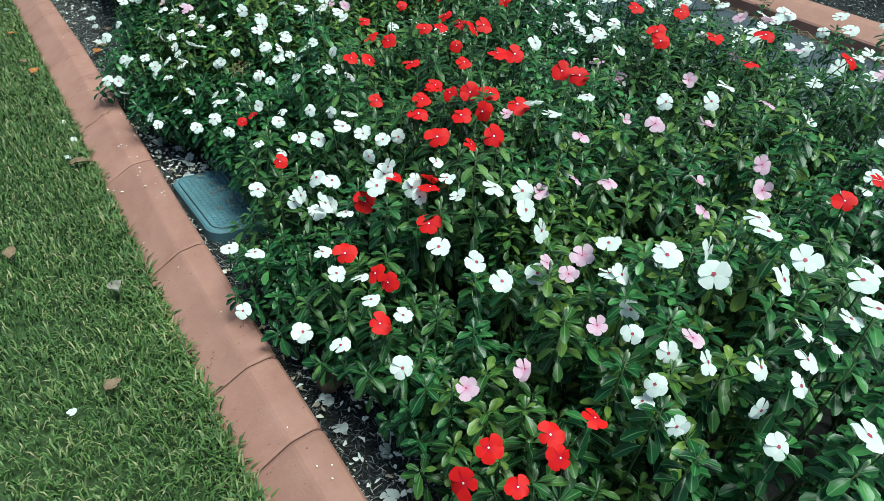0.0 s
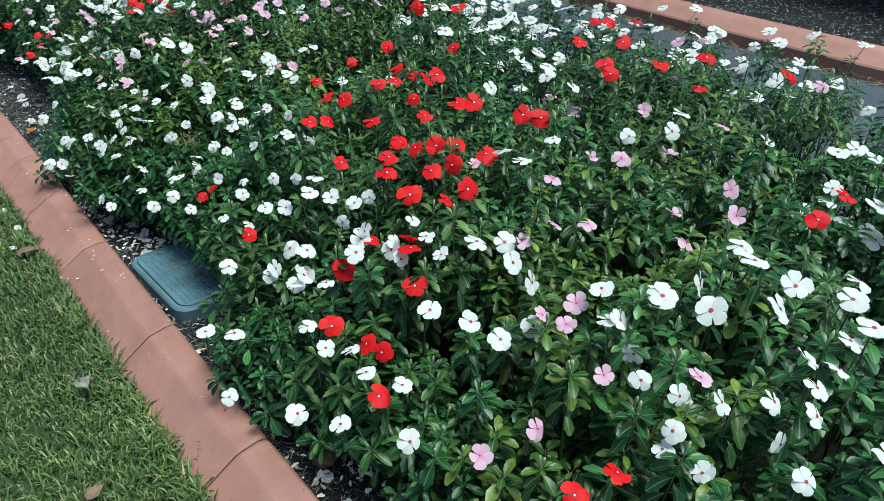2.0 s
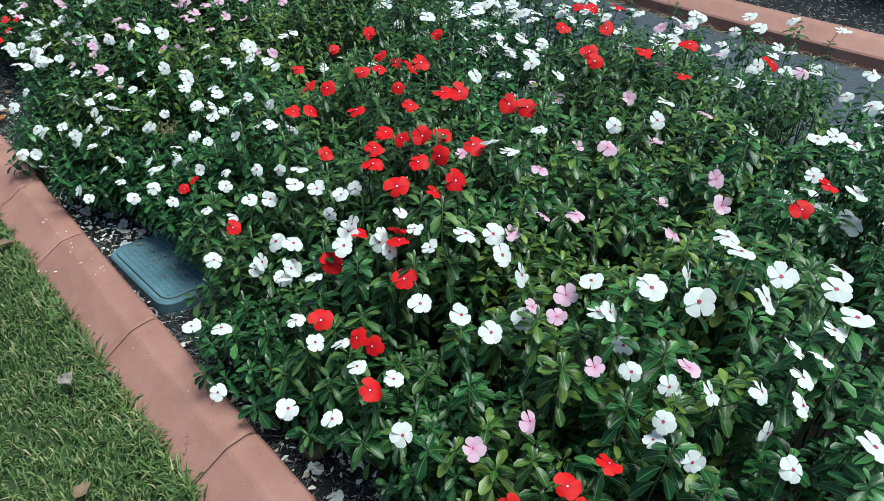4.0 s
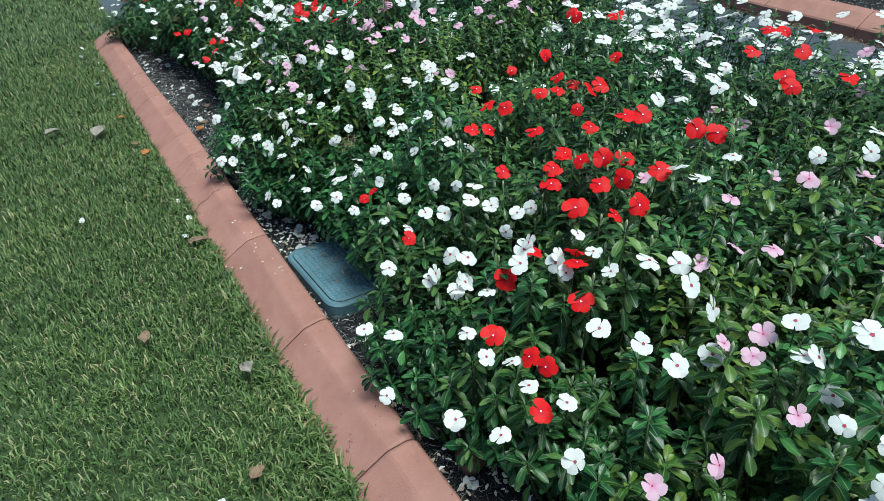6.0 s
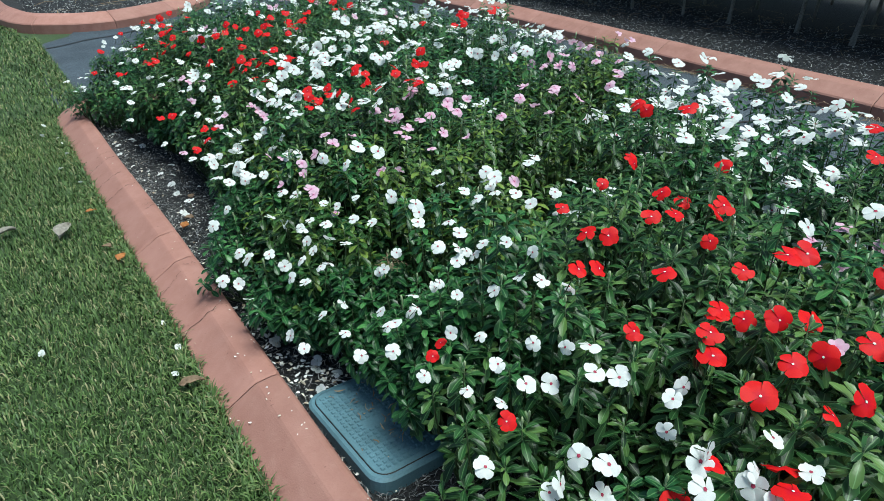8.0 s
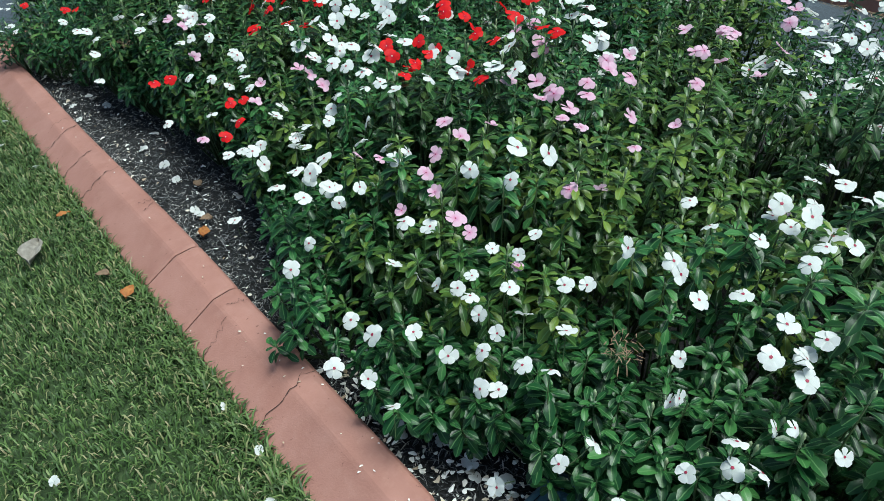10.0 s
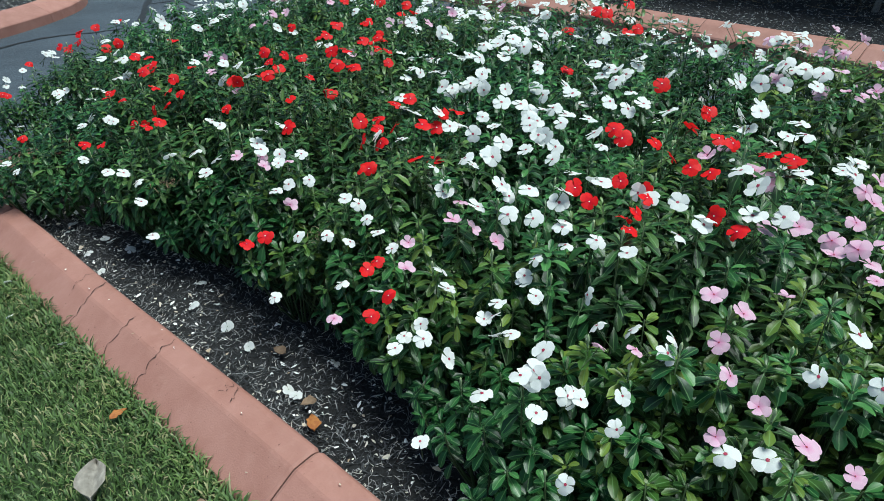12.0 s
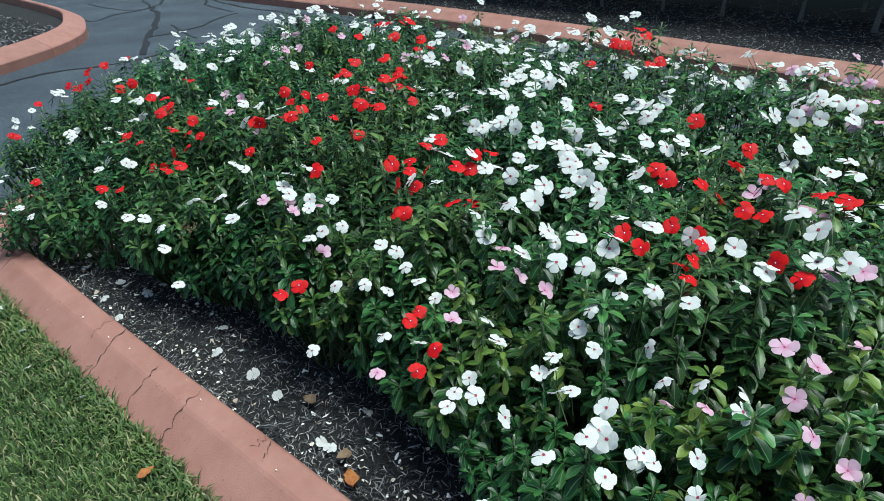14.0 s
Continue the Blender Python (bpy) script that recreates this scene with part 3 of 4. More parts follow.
PINK_STRETCH_B = [(1.92, 1.14), (0.57, 0.93), (0.75, 0.97), (0.51, 0.94), (0.57, 0.98), (1.04, 1.16), (1.95, 1.21), (2.25, 1.15), (1.56, 1.22), (1.95, 1.26), (0.44, 1.04), (2.25, 1.24), (1.93, 1.32), (0.52, 1.38), (0.52, 1.44), (0.52, 1.49), (0.39, 1.50), (0.58, 1.52), (0.43, 1.53), (0.27, 1.59), (0.41, 1.90), (0.50, 2.02), (0.45, 2.05), (0.46, 2.19), (1.70, 2.36), (1.07, 2.41), (1.48, 2.44), (1.94, 2.44), (0.67, 2.49), (1.72, 2.53), (1.74, 2.57), (1.46, 2.63), (0.70, 2.68), (0.79, 2.84), (1.08, 3.01), (2.20, 2.94), (1.29, 3.07), (1.28, 3.15), (1.60, 3.16), (1.44, 3.36), (1.71, 3.54), (2.23, 4.61), (2.32, 4.76), (2.48, 5.10), (2.25, 5.17)]
WHITE_STRETCH_A = [(0.57, -1.40), (0.50, -1.34), (0.57, -1.31), (0.70, -1.29), (0.56, -1.26), (0.78, -1.26), (0.44, -1.24), (0.74, -1.19), (0.46, -1.18), (0.63, -1.12), (0.75, -1.12), (0.50, -1.10), (0.62, -1.04), (0.55, -1.02), (0.58, -0.96), (1.17, -0.94), (0.43, -0.88), (0.25, -0.86), (0.43, -0.81), (0.54, -0.80), (0.30, -0.78), (1.06, -0.78), (1.19, -0.73), (0.20, -0.73), (0.99, -0.72), (0.55, -0.70), (0.29, -0.64), (0.73, -0.64), (0.17, -0.63), (0.84, -0.63), (0.26, -0.60), (0.51, -0.60), (0.47, -0.55), (0.27, -0.52), (0.34, -0.49), (0.43, -0.49), (1.11, -0.47), (0.11, -0.46), (0.31, -0.42), (0.48, -0.40)]
WHITE_STRETCH_B = [(0.36, -0.39), (1.13, -0.37), (0.18, -0.37), (0.29, -0.34), (0.97, -0.32), (0.15, -0.28), (0.45, -0.27), (0.25, -0.23), (0.38, -0.18), (0.43, -0.14), (0.31, -0.10), (0.53, -0.05), (0.36, 0.02), (0.47, 0.02), (0.42, 0.08), (0.55, 0.08), (0.36, 0.14), (0.31, 0.15), (0.67, 0.14), (0.48, 0.16), (0.24, 0.18), (0.31, 0.21), (0.47, 0.21), (0.53, 0.22), (0.65, 0.24), (0.24, 0.25), (0.79, 0.28), (0.68, 0.28), (0.41, 0.30), (0.28, 0.33), (0.17, 0.33), (0.62, 0.32), (0.23, 0.35), (0.49, 0.33), (0.60, 0.39), (0.53, 0.40), (0.17, 0.41), (0.36, 0.46), (0.26, 0.50), (0.30, 0.49)]
WHITE_STRETCH_C = [(0.41, 0.51), (0.37, 0.59), (0.25, 0.61), (0.32, 0.61), (0.42, 0.62), (0.15, 0.64), (0.36, 0.67), (0.24, 0.69), (0.15, 0.71), (0.51, 0.73), (0.20, 0.76), (0.07, 0.74), (0.13, 0.79), (0.58, 0.78), (0.30, 0.82), (0.20, 0.83), (0.36, 0.86), (0.92, 0.89), (1.05, 1.01), (0.44, 0.99), (0.19, 1.03), (0.72, 0.99), (0.24, 1.03), (0.37, 1.02), (1.44, 1.09), (0.79, 1.01), (0.67, 1.05), (1.03, 1.13), (0.35, 1.09), (1.55, 1.15), (1.21, 1.15), (0.29, 1.12), (0.44, 1.11), (1.81, 1.22), (0.34, 1.16), (0.38, 1.17), (1.51, 1.24), (0.69, 1.16), (1.36, 1.25), (0.56, 1.19)]
WHITE_STRETCH_D = [(1.80, 1.28), (0.28, 1.22), (0.37, 1.23), (0.44, 1.23), (0.19, 1.28), (0.56, 1.26), (0.69, 1.26), (0.49, 1.27), (0.41, 1.29), (0.30, 1.31), (1.82, 1.38), (1.61, 1.41), (0.70, 1.33), (0.81, 1.33), (1.03, 1.35), (0.39, 1.39), (0.61, 1.37), (0.30, 1.42), (1.93, 1.51), (0.60, 1.41), (0.76, 1.41), (0.91, 1.42), (0.55, 1.45), (0.71, 1.45), (1.02, 1.43), (0.84, 1.45), (1.52, 1.59), (0.71, 1.51), (1.87, 1.63), (1.18, 1.50), (0.67, 1.52), (0.63, 1.53), (0.82, 1.52), (0.89, 1.53), (1.00, 1.52), (0.56, 1.55), (1.57, 1.68), (0.87, 1.58), (1.05, 1.57), (0.32, 1.62)]
WHITE_STRETCH_E = [(1.29, 1.58), (0.43, 1.62), (0.79, 1.63), (1.24, 1.62), (0.73, 1.68), (0.46, 1.71), (0.38, 1.73), (1.10, 1.69), (0.97, 1.70), (0.24, 1.75), (0.77, 1.75), (0.65, 1.76), (0.94, 1.79), (0.89, 1.81), (1.03, 1.81), (0.46, 1.88), (1.34, 1.85), (0.78, 1.89), (1.19, 1.87), (1.29, 1.87), (0.94, 1.92), (1.46, 1.91), (0.51, 1.97), (1.33, 1.94), (1.14, 1.96), (0.89, 1.98), (1.26, 2.00), (0.48, 2.10), (1.43, 2.05), (0.53, 2.16), (1.72, 2.13), (0.42, 2.23), (1.28, 2.17), (0.22, 2.26), (0.41, 2.32), (0.50, 2.32), (0.26, 2.38), (1.62, 2.29), (1.58, 2.31), (0.29, 2.45)]
WHITE_STRETCH_F = [(0.67, 2.40), (1.35, 2.40), (1.95, 2.38), (0.29, 2.53), (0.70, 2.51), (1.49, 2.49), (0.28, 2.62), (1.32, 2.67), (0.28, 2.79), (0.39, 2.77), (0.68, 2.74), (1.01, 2.73), (0.34, 2.90), (0.16, 3.10), (0.42, 2.99), (0.17, 3.25), (0.52, 2.99), (0.92, 3.00), (0.58, 3.04), (0.87, 3.03), (0.14, 3.37), (0.78, 3.10), (0.56, 3.18), (1.61, 3.08), (1.17, 3.19), (1.03, 4.15), (0.97, 3.57), (1.68, 3.37), (1.74, 4.67), (1.42, 4.66), (1.63, 3.50), (0.65, 4.45), (0.43, 4.42), (0.68, 4.60), (0.52, 4.61), (2.85, 4.95), (2.72, 5.07)]
PINK_STRETCH_C = [(1.58, 1.04), (1.58, 0.98), (1.87, 1.03), (1.76, 0.95), (1.74, 0.82), (1.68, 0.76), (1.31, 0.88), (1.41, 0.82), (1.36, 0.77), (1.2, 0.78), (1.18, 0.75), (1.34, 0.64), (1.18, 0.61), (1.04, 0.68)]
SEEN = {"red": RED_STRETCH_A + RED_STRETCH_B + RED_STRETCH_C + RED_STRETCH_D, "pink": PINK_STRETCH_A + PINK_STRETCH_B + PINK_STRETCH_C, "white": WHITE_STRETCH_A + WHITE_STRETCH_B + WHITE_STRETCH_C + WHITE_STRETCH_D + WHITE_STRETCH_E + WHITE_STRETCH_F}
v, f = [], []
tube(v, f, [Vector((0, 0, -3.2)), Vector((0.1, 0, -1.5)), Vector((0, 0, 0.02))], [0.06, 0.05, 0.045], 4)
STALK = mesh_from("flower_stalk", v, f, STEM)
spots, grown = [], {"red": [], "pink": [], "white": []}


def clear(x, y, far):
    return all((x - a) ** 2 + (y - b) ** 2 > far * far for a, b in spots)


def flower_height(x, y, colour="white"):
    h = float(np.interp(x, (0.08, 0.18, 0.3, 0.45, 0.6, 0.75, 1.0, 2.4), (0.22, 0.3, 0.4, 0.5, 0.58, 0.63, 0.65, 0.67)))
    return (h - (0.05 * min(1.0, max(0.0, (x - 0.4) / 0.3)) if colour == "pink" else 0.0)) * end_slope(x, y)


for colour in ("red", "pink", "white"):
    for x, y in SEEN[colour]:
        if x < 0.09:
            continue
        x = min(x, float(bed_right(y)) + 0.08)
        y = min(y, bed_end(x) - 0.08)
        rim = y > bed_end(x) - 0.5 or x > float(bed_right(y)) - 0.25
        host = min(grown[colour], key=lambda p: (p[1] - x) ** 2 + (p[2] - y) ** 2, default=None)
        gap = 9.0 if host is None else math.hypot(host[1] - x, host[2] - y)
        if gap > 0.24 or (gap > 0.12 and clear(x, y, 0.115)) or (rim and gap > 0.09):
            px, py = min(max(x + 0.02, bed_edge(y) + 0.115), float(bed_right(y)) + 0.04), y
            tall = min((0.98 if rim else 1.1) * top_height(px, py), flower_height(x, y, colour) - 0.005)
            plant = periwinkle(px, py, colour, tall, 0, (rng.uniform(-0.06, 0.06), rng.uniform(-0.06, 0.06)))
            host = (plant, px, py)
            grown[colour].append(host)
            spots.append((px, py))
        up = Vector((rng.gauss(-0.26 if colour == "red" else -0.15, 0.33), rng.gauss(-0.32 if colour == "red" else -0.22, 0.33), 0.85)).normalized()
        radius = bloom_radius(colour, x, y)
        world_pose = Matrix.Translation((x, y, flower_height(x, y, colour) + rng.uniform(-0.004, 0.02))) @ Vector((0, 0, 1)).rotation_difference(up).to_matrix().to_4x4() @ Matrix.Rotation(rng.uniform(0, 6.28), 4, "Z") @ Matrix.Scale(radius, 4)
        poses = [world_pose]
        extra = 0 if y < -0.5 and x > 0.55 else int(rng.random() < (0.7 if colour == "red" and x > 0.5 and -0.5 < y < 1.4 else 0.4 if colour == "red" or x > 0.9 else 0.2))
        if x < 0.3:
            extra = 0
        elif colour == "white" and x > 0.5 and 0.8 < y < 2.2:
            extra = rng.choice((1, 1, 2))
        elif colour == "white" and 0.25 < x < 0.8:
            extra = rng.choice((1, 1, 2))
        for _ in range(extra):
            a, reach = rng.uniform(0, 6.283), 0.045 if colour == "red" else rng.uniform(0.045, 0.085)
            poses.append(Matrix.Translation((reach * math.cos(a), reach * math.sin(a), rng.uniform(-0.02, 0.012))) @ world_pose @ Euler((rng.uniform(-0.6, 0.6), rng.uniform(-0.6, 0.6), 1.0)).to_matrix().to_4x4())
        for m in poses:
            ob = new("flower", rng.choice(FLOWERS[colour]))
            ob.parent = host[0]
            ob.matrix_basis = host[0].matrix_basis.inverted() @ m
            child("flower_eye", EYES[colour], ob)
            child("flower_stalk", STALK, ob)
for step in range(12000):
    y = rng.uniform(-2.0, 4.5)
    x = rng.uniform(0.15, 2.65)
    lo, hi = bed_edge(y) + 0.115, bed_right(y) - 0.04
    if lo < x < hi and y < bed_end(x) - 0.12 and clear(x, y, 0.184 if x < 1.15 else 0.17):
        spots.append((x, y))
        if x < 0.75:
            blooms = rng.choice((4, 5, 6)) if -0.4 < y < 1.6 else rng.choice((1, 2, 3))
        elif y < -0.35:
            blooms = rng.choice((0, 0, 1, 1)) if x < 1.2 else rng.choice((3, 4, 6))
        elif y > 2.1 and x < 1.15:
            blooms = rng.choice((0, 1, 1))
        elif x < 1.0:
            blooms = rng.choice((7, 8, 10)) if y > 0.3 else rng.choice((4, 5, 7))
        else:
            blooms = rng.choice((6, 8, 10)) if y < 0.6 else rng.choice((13, 15, 17, 19)) if y < 2.8 else rng.choice((2, 3, 4))
        sort = "pink" if 0.6 < x < 1.9 and -1.0 < y < -0.25 and rng.random() < 0.5 else "white"
        periwinkle(x, y, sort, top_height(x, y) * (rng.uniform(0.74, 1.08) if x < 1.5 else rng.uniform(0.84, 1.0)), blooms, (rng.uniform(-0.1, 0.1), rng.uniform(-0.1, 0.1)))


# ---- valve box in the mulch ----
def rounded_box(w, d, z0, z1, radius, bevel, n=6):
    bm = bmesh.new()
    ring = []
    for cx, cy, a0 in ((w / 2 - radius, d / 2 - radius, 0), (-w / 2 + radius, d / 2 - radius, 90), (-w / 2 + radius, -d / 2 + radius, 180), (w / 2 - radius, -d / 2 + radius, 270)):
        for k in range(n + 1):
            a = radians(a0 + 90 * k / n)
            ring.append((cx + radius * math.cos(a), cy + radius * math.sin(a)))
    bot = [bm.verts.new((x, y, z0)) for x, y in ring]
    mid = [bm.verts.new((x, y, z1 - bevel)) for x, y in ring]
    sx, sy = 1 - 2 * bevel / w, 1 - 2 * bevel / d
    top = [bm.verts.new((x * sx, y * sy, z1)) for x, y in ring]
    m = len(ring)
    for a, b in ((bot, mid), (mid, top)):
        for k in range(m):
            bm.faces.new((a[k], a[(k + 1) % m], b[(k + 1) % m], b[k]))
    bm.faces.new(top)
    return bm


box = tagged(new("valve_box"), "blue-green plastic irrigation valve box set in mulch", "valve box")
box.matrix_basis = pose(0.317, 0.265, -0.014, -2.0, 3.0, 1.5)
child("rim", bm_mesh("rim", rounded_box(0.25, 0.38, -0.05, 0.064, 0.05, 0.006), LID), box)
lid = child("lid", bm_mesh("lid", rounded_box(0.215, 0.345, 0.05, 0.0655, 0.038, 0.002), LID), box)
v, f = [], []
for i in range(12):
    for j in range(20):
        x, y = (i - 5.5) * 0.0158, (j - 9.5) * 0.0158
        if abs(y) < 0.012 and abs(x) < 0.045:
            continue
        s, b0 = 0.0058, len(v)
        v += [(x - s, y - s, 0.065), (x + s, y - s, 0.065), (x + s, y + s, 0.065), (x - s, y + s, 0.065)]
        v += [(x - s * 0.6, y - s * 0.6, 0.0688), (x + s * 0.6, y - s * 0.6, 0.0688), (x + s * 0.6, y + s * 0.6, 0.0688), (x - s * 0.6, y + s * 0.6, 0.0688)]
        f += [(b0 + 4, b0 + 5, b0 + 6, b0 + 7)] + [(b0 + k, b0 + (k + 1) % 4, b0 + 4 + (k + 1) % 4, b0 + 4 + k) for k in range(4)]
# flat dark ring: the groove round the lid is painted shade, not cut
ring = []
for w, d, rad in ((0.2205, 0.3505, 0.041), (0.2155, 0.3455, 0.037)):
    for cx, cy, a0 in ((1, 1, 0), (-1, 1, 90), (-1, -1, 180), (1, -1, 270)):
        for k in range(7):
            a = radians(a0 + 15 * k)
            ring.append((cx * (w / 2 - rad) + rad * math.cos(a), cy * (d / 2 - rad) + rad * math.sin(a), 0.0648 if w > 0.22 else 0.0664))
child("seam", mesh_from("seam", ring, [(k, (k + 1) % 28, 28 + (k + 1) % 28, 28 + k) for k in range(28)], TAR_AND_GAP_SHADE, smooth=False), box, "dark strip painted for the shade in the gap round the lid")
tagged(child("tread_studs", mesh_from("tread_studs", v, f, LID, smooth=False), lid), kind="stuff")


# ---- mulch, straw and fallen petals ----
def scatter(name, count, where, size, mat, label, category, z=None, flat=0.35, thick=0.25, seed=3):
    """Many thin bent slivers lying on the ground."""
    r = random.Random(seed)
    verts, faces = [], []
    n = 0
    while n < count:
        x, y, ground = where(r)
        n += 1
        length, w = r.uniform(*size[0]), r.uniform(*size[1])
        a, tilt = r.uniform(0, 6.283), r.gauss(0, flat)
        d = Vector((math.cos(a) * math.cos(tilt), math.sin(a) * math.cos(tilt), math.sin(tilt)))
        s = Vector((-math.sin(a), math.cos(a), r.gauss(0, 0.3))).normalized()
        p = Vector((x, y, ground + abs(d.z) * length * 0.5 + r.uniform(0, 0.006)))
        bend = Vector((r.gauss(0, 0.12), r.gauss(0, 0.12), r.gauss(0.05, 0.1))) * length
        up = Vector((0, 0, w * thick))
        b0 = len(verts)
        for t, k in ((-0.5, 0.4), (0.0, 1.0), (0.5, 0.35)):
            q = p + d * (length * t) + (bend if t == 0 else Vector())
            verts += [q - s * (w * 0.5 * k), q + up, q + s * (w * 0.5 * k)]
        for c in (0, 3):
            faces += [(b0 + c, b0 + c + 1, b0 + c + 4, b0 + c + 3), (b0 + c + 1, b0 + c + 2, b0 + c + 5, b0 + c + 4)]
    return tagged(new(name, mesh_from(name, verts, faces, mat, smooth=False)), label, category, kind="stuff")


def near_strip(r):
    y = r.uniform(-1.7, 3.5)
    return 0.18 + 0.45 * r.random() ** 1.3, y, BED_Z - 0.03


def hedge_strip(r):
    y = r.uniform(-1.2, 6.0)
    return np.interp(y, (-1, 2, 5, 8), (4.28, 4.38, 4.62, 4.62)) + 1.9 * r.random() ** 1.2, y, 0.07


scatter("mulch_chips", 36000, near_strip, ((0.007, 0.03), (0.0012, 0.0038)), CHIPS, "dark shredded bark mulch between kerb and plants", "mulch", flat=0.3)
scatter("hedge_mulch", 46000, hedge_strip, ((0.01, 0.034), (0.003, 0.008)), DARK_CHIPS, "dark shredded bark mulch under the hedge", "mulch", seed=5)
scatter("hedge_straw", 420, lambda r: (r.uniform(5.3, 6.8), r.uniform(-1, 7), 0.075), ((0.08, 0.3), (0.002, 0.004)), STRAW, "dry brown straw and twigs below the hedge", "straw", flat=0.15, seed=8)


def far_gutter(r):
    y = r.uniform(-1.2, 5.0)
    x = np.interp(y, (-2, -0.4, 0.8, 2.2, 3.6, 5.0), (4.1, 4.05, 4.07, 4.16, 4.3, 4.4))
    return x - abs(r.gauss(0, 0.035)) - 0.008, y, 0.004


scatter("gutter_straw", 700, far_gutter, ((0.03, 0.16), (0.0015, 0.004)), STRAW, "dry straw and bits along the far kerb", "straw", flat=0.1, seed=9)


def next_bed(r):
    return r.uniform(0.3, 2.1), 6.98 + 2.5 * r.random() ** 1.4, 0.07


scatter("next_bed_mulch", 6000, lambda r: (lambda x, y: (x, y + max(0.0, (x - 1.2)) * 0.9, 0.07))(*next_bed(r)[:2]), ((0.015, 0.05), (0.004, 0.01)), DARK_CHIPS, "dark shredded bark mulch in the neighbouring bed", "mulch", seed=31)
scatter("pale_twigs", 16, lambda r: (r.uniform(0.5, 1.5), r.uniform(7.2, 8.6), 0.08), ((0.15, 0.4), (0.006, 0.011)), STRAW, "pale dry twigs lying on the dark mulch", "twigs", flat=0.05, seed=33)


def lid_litter(r):
    return r.gauss(0.36, 0.06), r.uniform(0.12, 0.44), 0.052


scatter("box_litter", 70, lid_litter, ((0.008, 0.03), (0.002, 0.005)), STRAW, "dry bits lying on the valve box", "litter", flat=0.15, seed=12)


def petal_spots(r):
    y = r.choice((r.uniform(0.45, 1.0), r.uniform(-0.9, -0.05), r.uniform(-1.4, 3.3)))
    return 0.185 + 0.28 * r.random(), y, BED_Z - 0.018


PETAL_DRY = chip_material("withered_petals", [(0.0, (0.35, 0.26, 0.17)), (0.25, (0.6, 0.55, 0.46)), (0.6, (0.78, 0.78, 0.75)), (1.0, (0.82, 0.83, 0.83))])
scatter("fallen_petals", 850, petal_spots, ((0.007, 0.02), (0.005, 0.013)), PETAL_DRY, "withered white petals fallen on the mulch", "petals", flat=0.2, thick=0.12, seed=21)


def kerb_spots(r):
    x = r.choice((r.uniform(0.012, 0.165), r.uniform(0.1, 0.165)))
    return x, r.choice((r.uniform(-0.9, 3.2), r.uniform(0.3, 1.2))), float(np.interp(x, [q for q, _ in NEAR_PROFILE[1:-1]], [z for _, z in NEAR_PROFILE[1:-1]]))


scatter("pale_crumbs", 1500, near_strip, ((0.004, 0.01), (0.003, 0.007)), PETAL_DRY, "small pale crumbs and dry bits on the mulch", "litter", flat=0.15, seed=41)
scatter("kerb_litter", 60, kerb_spots, ((0.003, 0.009), (0.002, 0.005)), PETAL_DRY, "small dry petal bits lying on the kerb", "litter", flat=0.1, thick=0.12, seed=43)
FALLEN = [(0.3, 2.93), (0.31, 2.9), (0.22, 2.88), (0.2, 2.73), (0.38, 2.42), (0.39, 2.8), (0.35, 2.28), (0.31, 2.16), (0.3, 2.04), (0.27, 1.82), (0.27, 1.79), (0.4, 1.64), (0.41, 1.81), (0.33, 2.79), (0.3, 2.33)]
for n in range(22):
    FALLEN.append((rng.uniform(0.19, 0.34), rng.choice((rng.uniform(0.45, 0.8), rng.uniform(-0.95, -0.45), rng.uniform(3.0, 3.3)))))
for x, y in FALLEN:
    ob = tagged(new("fallen_flower", rng.choice(FLOWERS["white"])), "fallen white periwinkle flower lying on mulch", "flower", "fallen flowers")
    ob.matrix_basis = pose(x, y, BED_Z - 0.012, rng.uniform(-35, 35), rng.uniform(-35, 35), rng.uniform(0, 360)) @ Matrix.Scale(rng.uniform(0.013, 0.021), 4)
for x, y in ((-0.012, 0.9), (-0.014, 1.05), (-0.02, 2.9), (-0.03, 3.2), (-0.05, 0.78), (-0.08, 2.7), (-0.03, 2.45), (-0.25, -0.35), (-0.02, 3.1), (-0.09, 3.3), (-0.06, 3.5), (-0.35, 1.1)):
    ob = tagged(new("fallen_flower", rng.choice(FLOWERS["white"])), "fallen white periwinkle flower lying on grass", "flower", "fallen flowers")
    ob.matrix_basis = pose(x, y, 0.03, rng.uniform(-50, 50), rng.uniform(-50, 50), rng.uniform(0, 360)) @ Matrix.Scale(rng.uniform(0.01, 0.014), 4)


# ---- dry leaves and a stone ----
def dry_leaf(x, y, z, length, width, mat, label, yaw, curl):
    verts, faces, uvs = [], [], []
    n = 9
    for i in range(n):
        t = i / (n - 1)
        w = width * (math.sin(math.pi * t ** 0.8) ** 1.25 + 0.04) * (1 + 0.12 * math.sin(9 * t))
        zc = curl * length * (0.35 - (t - 0.5) ** 2)
        for sgn in (-1, -0.5, 0, 0.5, 1):
            ragged = 1 + 0.35 * noise.noise(Vector((t * 7, sgn * 3 + x * 9, y * 9)))
            crumple = 0.14 * width * noise.noise(Vector((t * 5, sgn * 2.5, x * 11 + y * 5)))
            verts.append((length * (t - 0.5), sgn * w / 2 * ragged, zc + abs(sgn) ** 2 * curl * width * 0.6 + crumple + 0.003))
    for i in range(n - 1):
        for k in range(4):
            a = 5 * i + k
            faces.append((a, a + 1, a + 6, a + 5))
    ob = tagged(new("dry_leaf", mesh_from("dry_leaf", verts, faces, mat)), label, "leaf", "dry leaves on the lawn")
    ob.matrix_basis = pose(x, y, z, rng.uniform(-10, 10), rng.uniform(-10, 10), yaw)
    ob.modifiers.new("thickness", "SOLIDIFY").thickness = 0.0008
    return ob


